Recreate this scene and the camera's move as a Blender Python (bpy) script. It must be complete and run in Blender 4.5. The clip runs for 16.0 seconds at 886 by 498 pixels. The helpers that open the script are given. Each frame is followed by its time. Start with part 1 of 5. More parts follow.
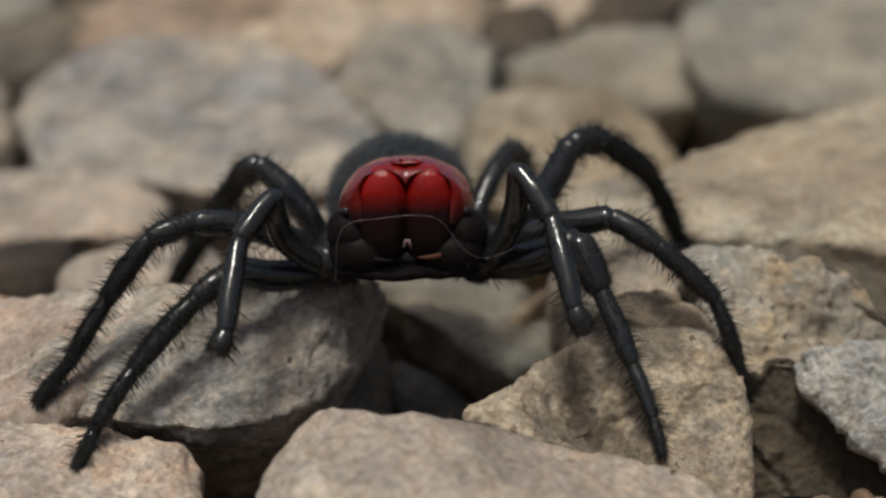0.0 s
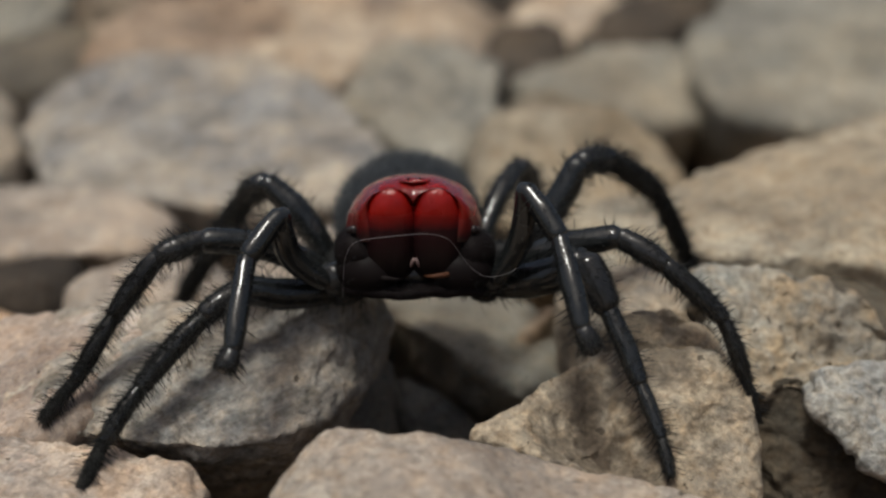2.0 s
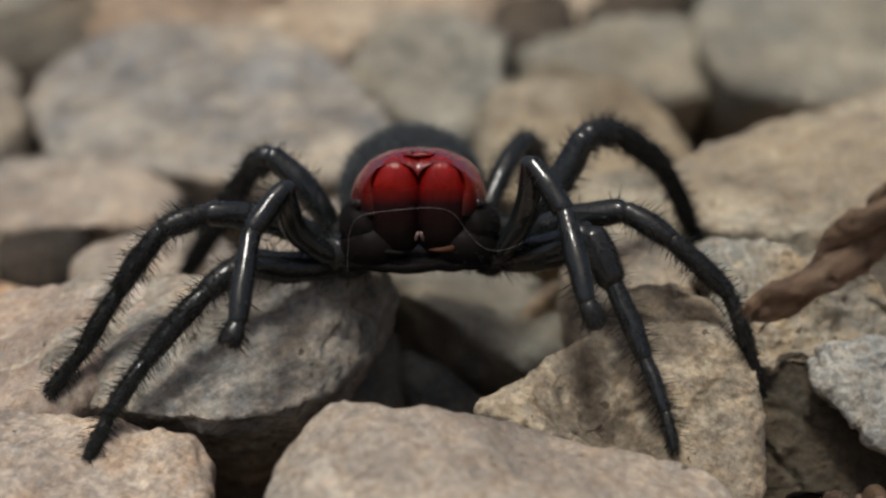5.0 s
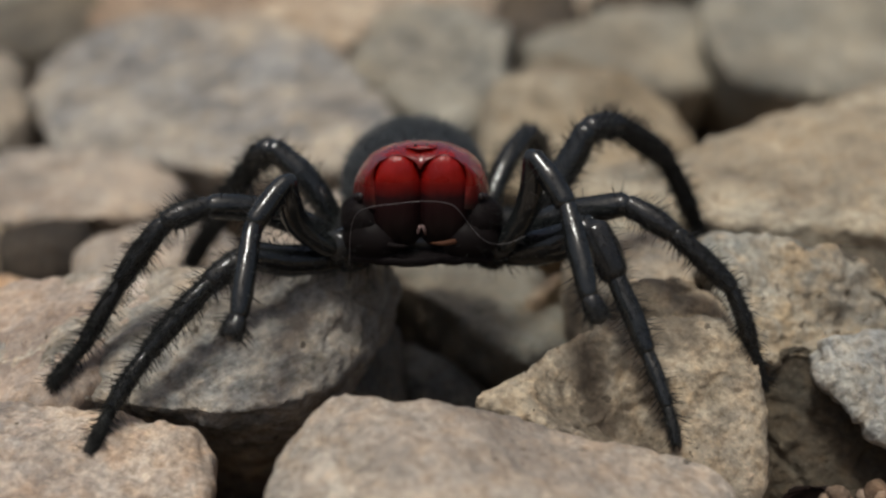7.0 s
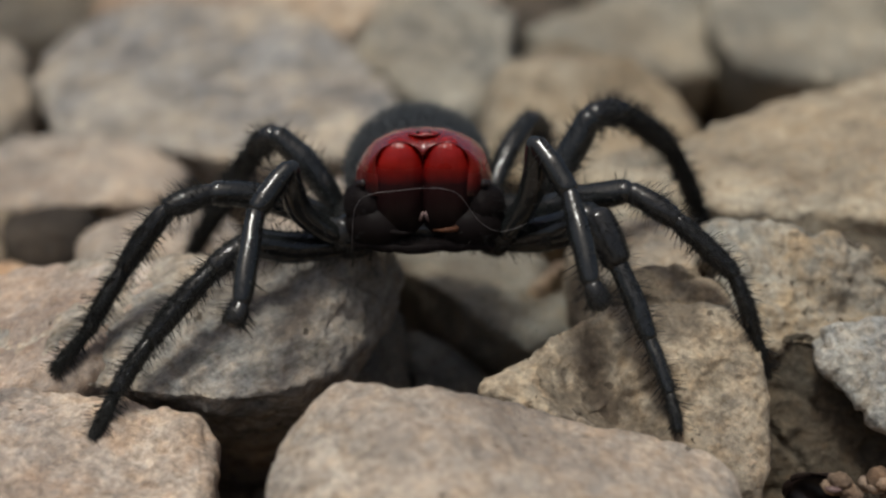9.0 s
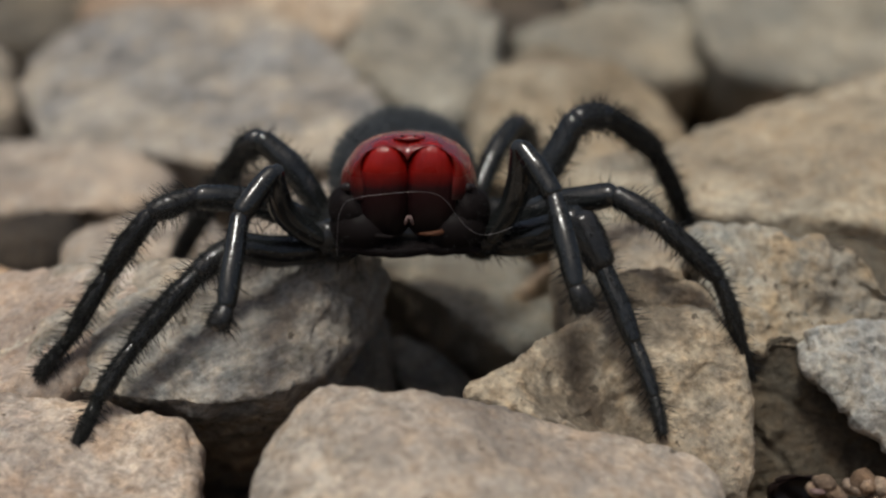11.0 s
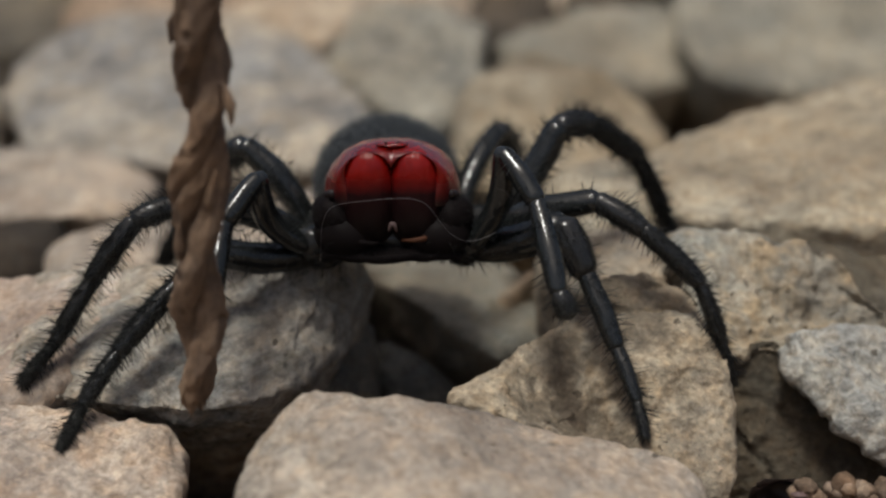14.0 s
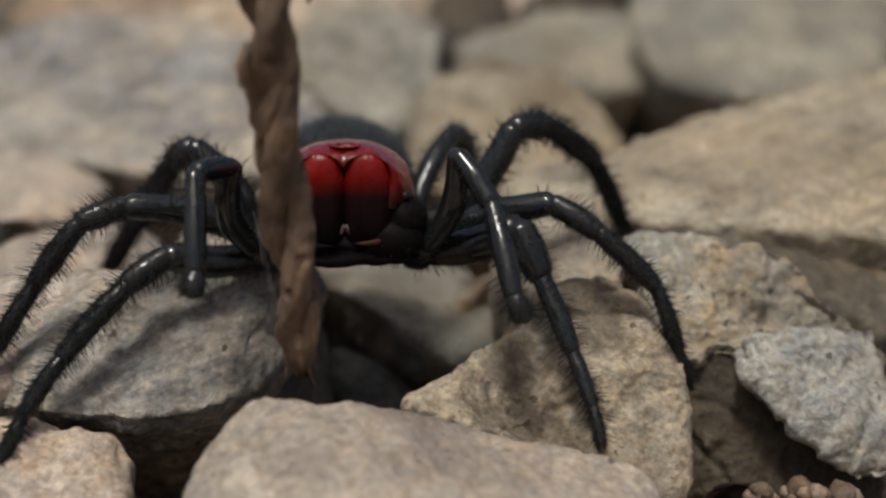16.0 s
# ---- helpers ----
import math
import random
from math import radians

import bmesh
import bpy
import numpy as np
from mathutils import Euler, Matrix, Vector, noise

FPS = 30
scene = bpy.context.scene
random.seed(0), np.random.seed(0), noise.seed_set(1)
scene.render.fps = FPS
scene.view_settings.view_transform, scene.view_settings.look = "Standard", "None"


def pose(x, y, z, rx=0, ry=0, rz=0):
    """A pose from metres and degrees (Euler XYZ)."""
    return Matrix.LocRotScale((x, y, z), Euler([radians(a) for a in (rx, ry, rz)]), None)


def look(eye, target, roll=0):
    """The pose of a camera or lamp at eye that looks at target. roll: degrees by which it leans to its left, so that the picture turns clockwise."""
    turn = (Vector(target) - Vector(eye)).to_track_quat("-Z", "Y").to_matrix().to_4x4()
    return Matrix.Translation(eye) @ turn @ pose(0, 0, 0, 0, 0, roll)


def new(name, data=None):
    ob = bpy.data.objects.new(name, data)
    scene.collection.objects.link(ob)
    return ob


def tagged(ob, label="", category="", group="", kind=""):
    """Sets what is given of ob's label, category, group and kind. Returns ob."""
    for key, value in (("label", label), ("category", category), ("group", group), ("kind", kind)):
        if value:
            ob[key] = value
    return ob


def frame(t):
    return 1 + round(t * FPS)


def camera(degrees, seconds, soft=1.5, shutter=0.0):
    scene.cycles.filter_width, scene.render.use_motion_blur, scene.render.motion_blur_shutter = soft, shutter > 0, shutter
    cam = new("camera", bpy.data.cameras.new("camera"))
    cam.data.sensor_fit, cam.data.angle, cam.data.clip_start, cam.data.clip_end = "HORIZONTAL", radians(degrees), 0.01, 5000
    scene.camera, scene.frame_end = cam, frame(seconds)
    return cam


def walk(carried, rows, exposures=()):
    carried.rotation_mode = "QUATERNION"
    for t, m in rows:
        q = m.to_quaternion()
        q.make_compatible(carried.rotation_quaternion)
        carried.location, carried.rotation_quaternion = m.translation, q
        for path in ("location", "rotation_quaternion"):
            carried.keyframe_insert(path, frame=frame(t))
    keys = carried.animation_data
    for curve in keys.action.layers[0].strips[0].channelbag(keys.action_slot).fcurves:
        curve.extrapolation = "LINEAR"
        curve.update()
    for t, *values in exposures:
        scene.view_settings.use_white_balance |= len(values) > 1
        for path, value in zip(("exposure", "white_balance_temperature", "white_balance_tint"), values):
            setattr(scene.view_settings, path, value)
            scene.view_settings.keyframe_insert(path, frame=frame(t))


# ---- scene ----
import itertools

MM = 0.001
cam = camera(45.0, 16.0, soft=2.4, shutter=0.5)
cam.data.dof.use_dof = True
cam.data.dof.focus_distance = 51.0 * MM
cam.data.dof.aperture_fstop = 29.0
PATH = [
    (0.0, -0.001, -0.378, 23.699, -16.811, 0.174, -0.853),
    (0.5, -0.156, -0.393, 23.721, -16.296, 0.160, -0.764),
    (1.0, -0.058, -0.447, 23.747, -15.985, 0.194, -0.656),
    (1.5, -0.084, -0.426, 23.743, -15.856, 0.203, -0.646),
    (2.0, -0.140, -0.253, 23.816, -15.969, 0.073, -0.564),
    (2.5, 0.022, -0.318, 23.867, -16.327, 0.120, -0.369),
    (3.0, -0.108, -0.225, 23.814, -16.659, 0.116, -0.312),
    (3.5, -0.013, -0.157, 23.960, -16.870, 0.102, -0.162),
    (6.0, -0.083, -0.106, 23.896, -17.758, 0.055, -0.235),
    (6.5, 0.071, -0.052, 24.060, -17.768, -0.013, -0.071),
    (7.0, 0.000, -0.000, 24.000, -18.000, -0.000, 0.000),
    (7.5, 0.026, 0.021, 24.010, -18.201, 0.001, 0.027),
    (8.0, -0.013, 0.116, 24.081, -18.389, -0.081, 0.132),
    (8.5, 0.041, 0.032, 24.047, -18.712, 0.069, 0.257),
    (11.0, 0.309, -0.065, 23.936, -18.415, -0.025, -0.341),
    (11.5, 0.322, -0.107, 23.967, -18.297, -0.137, -0.924),
    (12.0, 0.231, -0.216, 23.998, -18.194, -0.161, -1.164),
    (12.5, 0.373, -0.232, 23.917, -17.967, -0.146, -1.069),
    (13.0, 0.324, -0.191, 23.999, -17.928, -0.177, -1.016),
    (13.5, 0.327, 0.004, 23.903, -17.942, -0.178, -1.005),
    (14.0, 0.438, -0.286, 23.953, -18.023, -0.110, -1.089),
    (14.5, 0.242, -0.055, 23.778, -17.760, -0.189, -1.460),
    (15.0, 0.349, 0.078, 23.883, -17.587, -0.180, -1.513),
    (15.5, 0.613, 0.329, 23.817, -17.799, -0.522, -2.455),
    (16.0, 0.697, 0.496, 23.614, -17.745, -0.754, -3.211),
]
walk(cam, [(t, pose(x * MM, y * MM, z * MM, 90 + pitch, roll, yaw)) for t, x, y, z, pitch, roll, yaw in PATH],
     [(0.0, 0.0, 6450, 6.5), (16.0, 0.0, 6450, 6.5)])

# ---- daylight: bright overcast ----
world = bpy.data.worlds.new("sky")
scene.world = world
world.use_nodes = True
sky = world.node_tree.nodes.new("ShaderNodeTexSky")
sky.sky_type, sky.sun_disc = "NISHITA", False
sky.sun_elevation, sky.sun_rotation = radians(71.2), radians(208)
sky.air_density, sky.dust_density, sky.ozone_density = 0.7, 6.0, 0.0
world.node_tree.nodes["Background"].inputs["Strength"].default_value = 0.085
world.node_tree.links.new(sky.outputs["Color"], world.node_tree.nodes["Background"].inputs["Color"])
sun = new("sun", bpy.data.lights.new("sun", "SUN"))
sun.data.energy, sun.data.angle, sun.data.color = 1.9, radians(11), (0.97, 0.965, 0.93)
sun.matrix_basis = look((-0.16, -0.3, 1.0), (0, 0, 0))


# ---- materials ----
def material(name):
    m = bpy.data.materials.new(name)
    m.use_nodes = True
    n = m.node_tree.nodes
    return m, n, m.node_tree.links, n["Principled BSDF"]


def noise_tex(n, l, vec, scale, detail=4.0, rough=0.55):
    t = n.new("ShaderNodeTexNoise")
    t.inputs["Scale"].default_value, t.inputs["Detail"].default_value, t.inputs["Roughness"].default_value = scale, detail, rough
    l.new(vec, t.inputs["Vector"])
    return t.outputs["Fac"]


def ramp(n, l, fac, stops):
    r = n.new("ShaderNodeValToRGB")
    while len(r.color_ramp.elements) < len(stops):
        r.color_ramp.elements.new(0.5)
    for e, (p, c) in zip(r.color_ramp.elements, stops):
        e.position, e.color = p, (*c, 1)
    l.new(fac, r.inputs["Fac"])
    return r.outputs["Color"]


def mix(n, l, a, b, fac, mode="MIX"):
    x = n.new("ShaderNodeMix")
    x.data_type, x.blend_type = "RGBA", mode
    for sock, v in ((x.inputs["Factor"], fac), (x.inputs["A"], a), (x.inputs["B"], b)):
        if isinstance(v, (int, float)):
            sock.default_value = v
        elif isinstance(v, tuple):
            sock.default_value = (*v, 1)
        else:
            l.new(v, sock)
    return x.outputs["Result"]


def maths(n, l, op, a, b):
    x = n.new("ShaderNodeMath")
    x.operation = op
    for sock, v in zip(x.inputs, (a, b)):
        if isinstance(v, (int, float)):
            sock.default_value = v
        else:
            l.new(v, sock)
    return x.outputs[0]


def spread(n, l, island=False):
    """Object coordinates, shifted by a random amount from thing to thing."""
    tc, mp = n.new("ShaderNodeTexCoord"), n.new("ShaderNodeVectorMath")
    mp.operation = "ADD"
    if island:
        rnd = n.new("ShaderNodeNewGeometry").outputs["Random Per Island"]
    else:
        rnd = n.new("ShaderNodeObjectInfo").outputs["Random"]
    l.new(tc.outputs["Object"], mp.inputs[0])
    l.new(rnd, mp.inputs[1])
    return mp.outputs[0], rnd


def stone_material(name, low, mid, high, stain, stain_amount=0.5, pits=0.5, bump=0.35, island=False, streak=0.0, shade_stains=()):
    m, n, l, bsdf = material(name)
    vec, rnd = spread(n, l, island)
    big = noise_tex(n, l, vec, 95, 3)
    medium = noise_tex(n, l, vec, 420, 6, 0.65)
    fine = noise_tex(n, l, vec, 2200, 4, 0.7)
    veins = noise_tex(n, l, vec, 300, 5, 0.65)
    col = ramp(n, l, big, [(0.38, low), (0.5, mid), (0.61, high)])
    col = mix(n, l, col, ramp(n, l, medium, [(0.3, tuple(c * 0.55 for c in low)), (0.5, mid), (0.72, tuple(min(1, c * 1.25) for c in high))]), 0.62)
    col = mix(n, l, col, stain, maths(n, l, "MULTIPLY", ramp(n, l, veins, [(0.5, (0, 0, 0)), (0.64, (1, 1, 1))]), stain_amount))
    col = mix(n, l, col, ramp(n, l, fine, [(0.3, (0.25, 0.23, 0.2)), (0.5, (0.5, 0.5, 0.5)), (0.72, (0.76, 0.74, 0.7))]), 0.75, "OVERLAY")
    patch = noise_tex(n, l, vec, 62, 3, 0.6)
    col = mix(n, l, col, stain, maths(n, l, "MULTIPLY", ramp(n, l, patch, [(0.44, (0, 0, 0)), (0.58, (1, 1, 1))]), 0.42))
    col = mix(n, l, col, ramp(n, l, noise_tex(n, l, vec, 130, 4, 0.6), [(0.36, (0.30, 0.30, 0.31)), (0.5, (0.5, 0.5, 0.5)), (0.64, (0.66, 0.65, 0.63))]), 0.7, "OVERLAY")
    col = mix(n, l, col, ramp(n, l, noise_tex(n, l, vec, 1050, 5, 0.6), [(0.36, (0.86, 0.92, 0.98)), (0.5, (1, 1, 1)), (0.64, (1, 0.9, 0.79))]), 0.6, "MULTIPLY")
    col = mix(n, l, col, ramp(n, l, noise_tex(n, l, vec, 26, 3, 0.6), [(0.36, (0.42, 0.45, 0.50)), (0.5, (0.5, 0.5, 0.5)), (0.64, (0.58, 0.51, 0.43))]), 0.45, "OVERLAY")
    # brown patches at places of the stone's own: stain with shadow painted in
    for x, y, z, size in shade_stains:
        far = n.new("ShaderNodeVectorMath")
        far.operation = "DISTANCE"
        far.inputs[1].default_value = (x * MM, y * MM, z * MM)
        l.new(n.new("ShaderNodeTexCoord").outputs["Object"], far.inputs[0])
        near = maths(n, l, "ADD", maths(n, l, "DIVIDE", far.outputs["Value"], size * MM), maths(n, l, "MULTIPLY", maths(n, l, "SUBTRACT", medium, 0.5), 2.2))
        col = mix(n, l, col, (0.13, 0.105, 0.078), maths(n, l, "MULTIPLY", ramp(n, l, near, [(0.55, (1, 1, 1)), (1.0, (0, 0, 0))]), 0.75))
    if streak:
        mp = n.new("ShaderNodeMapping")
        mp.vector_type = "TEXTURE"
        mp.inputs["Rotation"].default_value, mp.inputs["Scale"].default_value = (0, radians(-14), radians(30)), (6.0, 1.0, 1.0)
        l.new(vec, mp.inputs["Vector"])
        line = noise_tex(n, l, mp.outputs[0], 900, 5, 0.65)
        col = mix(n, l, col, ramp(n, l, line, [(0.32, (0.2, 0.19, 0.17)), (0.5, (0.5, 0.5, 0.5)), (0.68, (0.75, 0.74, 0.71))]), streak, "OVERLAY")
    grain = n.new("ShaderNodeTexVoronoi")
    grain.inputs["Scale"].default_value = 4000
    l.new(vec, grain.inputs["Vector"])
    tone = n.new("ShaderNodeSeparateColor")
    l.new(grain.outputs["Color"], tone.inputs[0])
    col = mix(n, l, col, ramp(n, l, tone.outputs[0], [(0.0, (0.30, 0.29, 0.28)), (0.5, (0.5, 0.5, 0.5)), (1.0, (0.72, 0.71, 0.68))]), 0.42, "OVERLAY")
    cell = n.new("ShaderNodeTexVoronoi")
    cell.inputs["Scale"].default_value = 650
    stir, warp = n.new("ShaderNodeTexNoise"), n.new("ShaderNodeVectorMath")
    stir.inputs["Scale"].default_value, stir.inputs["Detail"].default_value = 1500, 3
    l.new(vec, stir.inputs["Vector"])
    warp.operation, warp.inputs[1].default_value = "MULTIPLY_ADD", (0.0011, 0.0011, 0.0011)
    l.new(stir.outputs["Color"], warp.inputs[0])
    l.new(vec, warp.inputs[2])
    fleck = n.new("ShaderNodeTexVoronoi")
    fleck.inputs["Scale"].default_value = 1150
    l.new(warp.outputs[0], fleck.inputs["Vector"])
    l.new(warp.outputs[0], cell.inputs["Vector"])
    shade = n.new("ShaderNodeSeparateColor")
    l.new(fleck.outputs["Color"], shade.inputs[0])
    spot = maths(n, l, "MULTIPLY", maths(n, l, "LESS_THAN", fleck.outputs["Distance"], 0.24), maths(n, l, "LESS_THAN", shade.outputs[1], 0.05 + 0.06 * pits))
    col = mix(n, l, col, (0.07, 0.055, 0.04), maths(n, l, "MULTIPLY", spot, 0.8))
    pit = ramp(n, l, cell.outputs["Distance"], [(0.08, (0, 0, 0)), (0.28, (1, 1, 1))])
    keep = ramp(n, l, noise_tex(n, l, vec, 260, 2), [(0.47, (1, 1, 1)), (0.6, (1 - pits,) * 3)])
    pit = mix(n, l, pit, (1, 1, 1), keep)
    col = mix(n, l, col, mix(n, l, (0.55, 0.5, 0.45), (1, 1, 1), pit), 0.8, "MULTIPLY")
    l.new(col, bsdf.inputs["Base Color"])
    bsdf.inputs["Roughness"].default_value = 0.88
    bsdf.inputs["Specular IOR Level"].default_value = 0.25
    height = maths(n, l, "ADD", maths(n, l, "MULTIPLY", medium, 0.9), maths(n, l, "ADD", maths(n, l, "MULTIPLY", fine, 0.3), maths(n, l, "MULTIPLY", pit, 0.5)))
    b = n.new("ShaderNodeBump")
    b.inputs["Strength"].default_value, b.inputs["Distance"].default_value = min(1, bump * 1.8), 0.7 * MM
    l.new(height, b.inputs["Height"])
    l.new(b.outputs["Normal"], bsdf.inputs["Normal"])
    return m


STONE = {
    "buff": stone_material("buff_stone", (0.27, 0.25, 0.225), (0.37, 0.315, 0.26), (0.44, 0.375, 0.305), (0.37, 0.295, 0.235), 0.45, 0.2),
    "grey": stone_material("grey_stone", (0.18, 0.178, 0.172), (0.25, 0.242, 0.225), (0.37, 0.322, 0.272), (0.39, 0.335, 0.27), 0.45, 0.4, 0.45, False, 0.85),
    "pinkish": stone_material("pinkish_stone", (0.27, 0.243, 0.22), (0.375, 0.315, 0.268), (0.46, 0.413, 0.37), (0.385, 0.285, 0.22), 0.55, 0.5),
    "tan": stone_material("tan_stone", (0.24, 0.205, 0.165), (0.36, 0.295, 0.22), (0.43, 0.36, 0.28), (0.22, 0.20, 0.175), 0.65, 0.6, 0.5),
    "rough": stone_material("rough_stone", (0.14, 0.145, 0.142), (0.26, 0.265, 0.25), (0.39, 0.39, 0.36), (0.42, 0.32, 0.20), 0.7, 0.9, 0.9),
    "pale": stone_material("pale_stone", (0.23, 0.235, 0.232), (0.33, 0.333, 0.325), (0.44, 0.44, 0.428), (0.32, 0.29, 0.235), 0.4, 0.6, 0.6),
    # dark enough to carry shade: under a stone's edge, and far back
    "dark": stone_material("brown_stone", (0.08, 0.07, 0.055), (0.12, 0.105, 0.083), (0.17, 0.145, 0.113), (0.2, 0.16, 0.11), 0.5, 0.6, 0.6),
    "sand": stone_material("sandy_stone", (0.225, 0.205, 0.168), (0.31, 0.275, 0.215), (0.385, 0.352, 0.288), (0.31, 0.262, 0.20), 0.5, 0.3, 0.35, False, 0.45),
    "ochre": stone_material("ochre_stone", (0.36, 0.25, 0.165), (0.47, 0.335, 0.225), (0.55, 0.43, 0.31), (0.40, 0.27, 0.18), 0.6, 0.2),
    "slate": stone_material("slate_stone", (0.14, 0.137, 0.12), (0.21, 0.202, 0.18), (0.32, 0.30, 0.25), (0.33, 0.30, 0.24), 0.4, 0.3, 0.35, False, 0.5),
}
# grey stone colour lowered to carry the shade beneath the spider
STONE["dim"] = stone_material("shaded_grey_stone", (0.09, 0.089, 0.08), (0.15, 0.146, 0.128), (0.22, 0.207, 0.175), (0.21, 0.185, 0.15), 0.4, 0.4, 0.5)
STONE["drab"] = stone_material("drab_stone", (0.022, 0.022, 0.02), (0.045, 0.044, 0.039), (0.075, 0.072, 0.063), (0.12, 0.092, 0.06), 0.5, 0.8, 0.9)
STONE["cream"] = stone_material("cream_stone", (0.30, 0.235, 0.175), (0.43, 0.35, 0.265), (0.56, 0.48, 0.38), (0.38, 0.28, 0.19), 0.6, 0.2)
# brown kept very dark to stand for shadowed gaps in the distance
STONE["deep"] = stone_material("far_shade_brown", (0.035, 0.028, 0.022), (0.055, 0.045, 0.036), (0.085, 0.07, 0.055), (0.11, 0.085, 0.06), 0.5, 0.4, 0.5)
STONE["umber"] = stone_material("brownish_stone", (0.23, 0.17, 0.125), (0.36, 0.275, 0.205), (0.46, 0.37, 0.285), (0.15, 0.105, 0.075), 0.6, 0.2)
STONE["far_grey"] = stone_material("greenish_grey_stone", (0.18, 0.174, 0.15), (0.252, 0.24, 0.203), (0.335, 0.312, 0.26), (0.235, 0.207, 0.158), 0.5, 0.3)
STONE["veined"] = stone_material("veined_grey_stone", (0.17, 0.17, 0.178), (0.265, 0.26, 0.256), (0.40, 0.358, 0.298), (0.44, 0.375, 0.29), 0.6, 0.3, 0.45, False, 0.7)
# near-black brown that paints the shade of gaps and hollows
STONE["gap_shade"] = stone_material("gap_shade_stone", (0.03, 0.023, 0.018), (0.045, 0.036, 0.028), (0.07, 0.056, 0.044), (0.05, 0.04, 0.03), 0.4, 0.4, 0.5)
# brown stain and the legs' shadow are coloured into the hollow and boss
STONE["tan_face"] = stone_material("pitted_tan_stone", (0.25, 0.205, 0.15), (0.375, 0.30, 0.21), (0.46, 0.38, 0.28), (0.26, 0.22, 0.172), 0.65, 0.6, 0.5, shade_stains=[(-2.6, -2.17, 4.45, 2.99), (-4.1, -2.17, 4.95, 1.95), (-3.3, -0.57, 6.35, 2.47), (1.4, 1.43, 7.75, 2.47), (-1.1, -2.77, 3.85, 1.82)])
STONE["khaki"] = stone_material("yellowish_tan_stone", (0.22, 0.185, 0.132), (0.315, 0.262, 0.187), (0.40, 0.34, 0.255), (0.22, 0.165, 0.105), 0.6, 0.3)
SCREE = stone_material("mixed_stone", (0.24, 0.20, 0.155), (0.35, 0.29, 0.22), (0.42, 0.36, 0.29), (0.30, 0.24, 0.18), 0.6, 0.3, 0.4, True)
SOIL = stone_material("dry_soil", (0.13, 0.09, 0.06), (0.20, 0.145, 0.095), (0.30, 0.22, 0.15), (0.11, 0.08, 0.055), 0.6, 0.3, 0.9)


def cuticle(name, colour, rough, hair=0.0, coat=0.0, spec=0.28):
    m, n, l, bsdf = material(name)
    vec, rnd = spread(n, l)
    fine = noise_tex(n, l, vec, 2600, 4, 0.6)
    soft = noise_tex(n, l, vec, 500, 3)
    l.new(mix(n, l, colour, tuple(c * 2.2 + 0.006 for c in colour), maths(n, l, "MULTIPLY", soft, 0.7)), bsdf.inputs["Base Color"])
    r = n.new("ShaderNodeMapRange")
    r.inputs["From Min"].default_value, r.inputs["From Max"].default_value = 0.3, 0.7
    r.inputs["To Min"].default_value, r.inputs["To Max"].default_value = rough * 0.75, min(1, rough * 1.35)
    l.new(soft, r.inputs["Value"])
    l.new(r.outputs[0], bsdf.inputs["Roughness"])
    bsdf.inputs["Specular IOR Level"].default_value = spec
    bsdf.inputs["Coat Weight"].default_value, bsdf.inputs["Coat Roughness"].default_value = coat, 0.12
    b = n.new("ShaderNodeBump")
    b.inputs["Strength"].default_value, b.inputs["Distance"].default_value = 0.06 + hair, 0.05 * MM
    l.new(fine, b.inputs["Height"])
    l.new(b.outputs["Normal"], bsdf.inputs["Normal"])
    return m


BLACK = cuticle("black_cuticle", (0.013, 0.013, 0.013), 0.15, 0.5, 0, 0.5)
SHINY = cuticle("polished_cuticle", (0.008, 0.009, 0.009), 0.12, 0.4, 0, 0.6)
GREY_HAIR = cuticle("blue_grey_hair", (0.042, 0.047, 0.052), 0.5)
HAIRY = cuticle("black_hair", (0.011, 0.011, 0.011), 0.6, 0, 0, 0.12)
DOWN = cuticle("dark_grey_down", (0.034, 0.035, 0.032), 0.36, 0, 0, 0.4)
ABDOMEN = cuticle("abdomen_skin", (0.016, 0.018, 0.021), 0.62, 0.5)
EYE = cuticle("eye_lens", (0.012, 0.008, 0.008), 0.08)
FANG = cuticle("fang_horn", (0.055, 0.022, 0.011), 0.6, 0, 0, 0.15)
DARK = cuticle("dark_mouthparts", (0.005, 0.0035, 0.0035), 0.5, 0, 0, 0.05)
LIP = cuticle("pale_membrane", (0.10, 0.065, 0.06), 0.4)


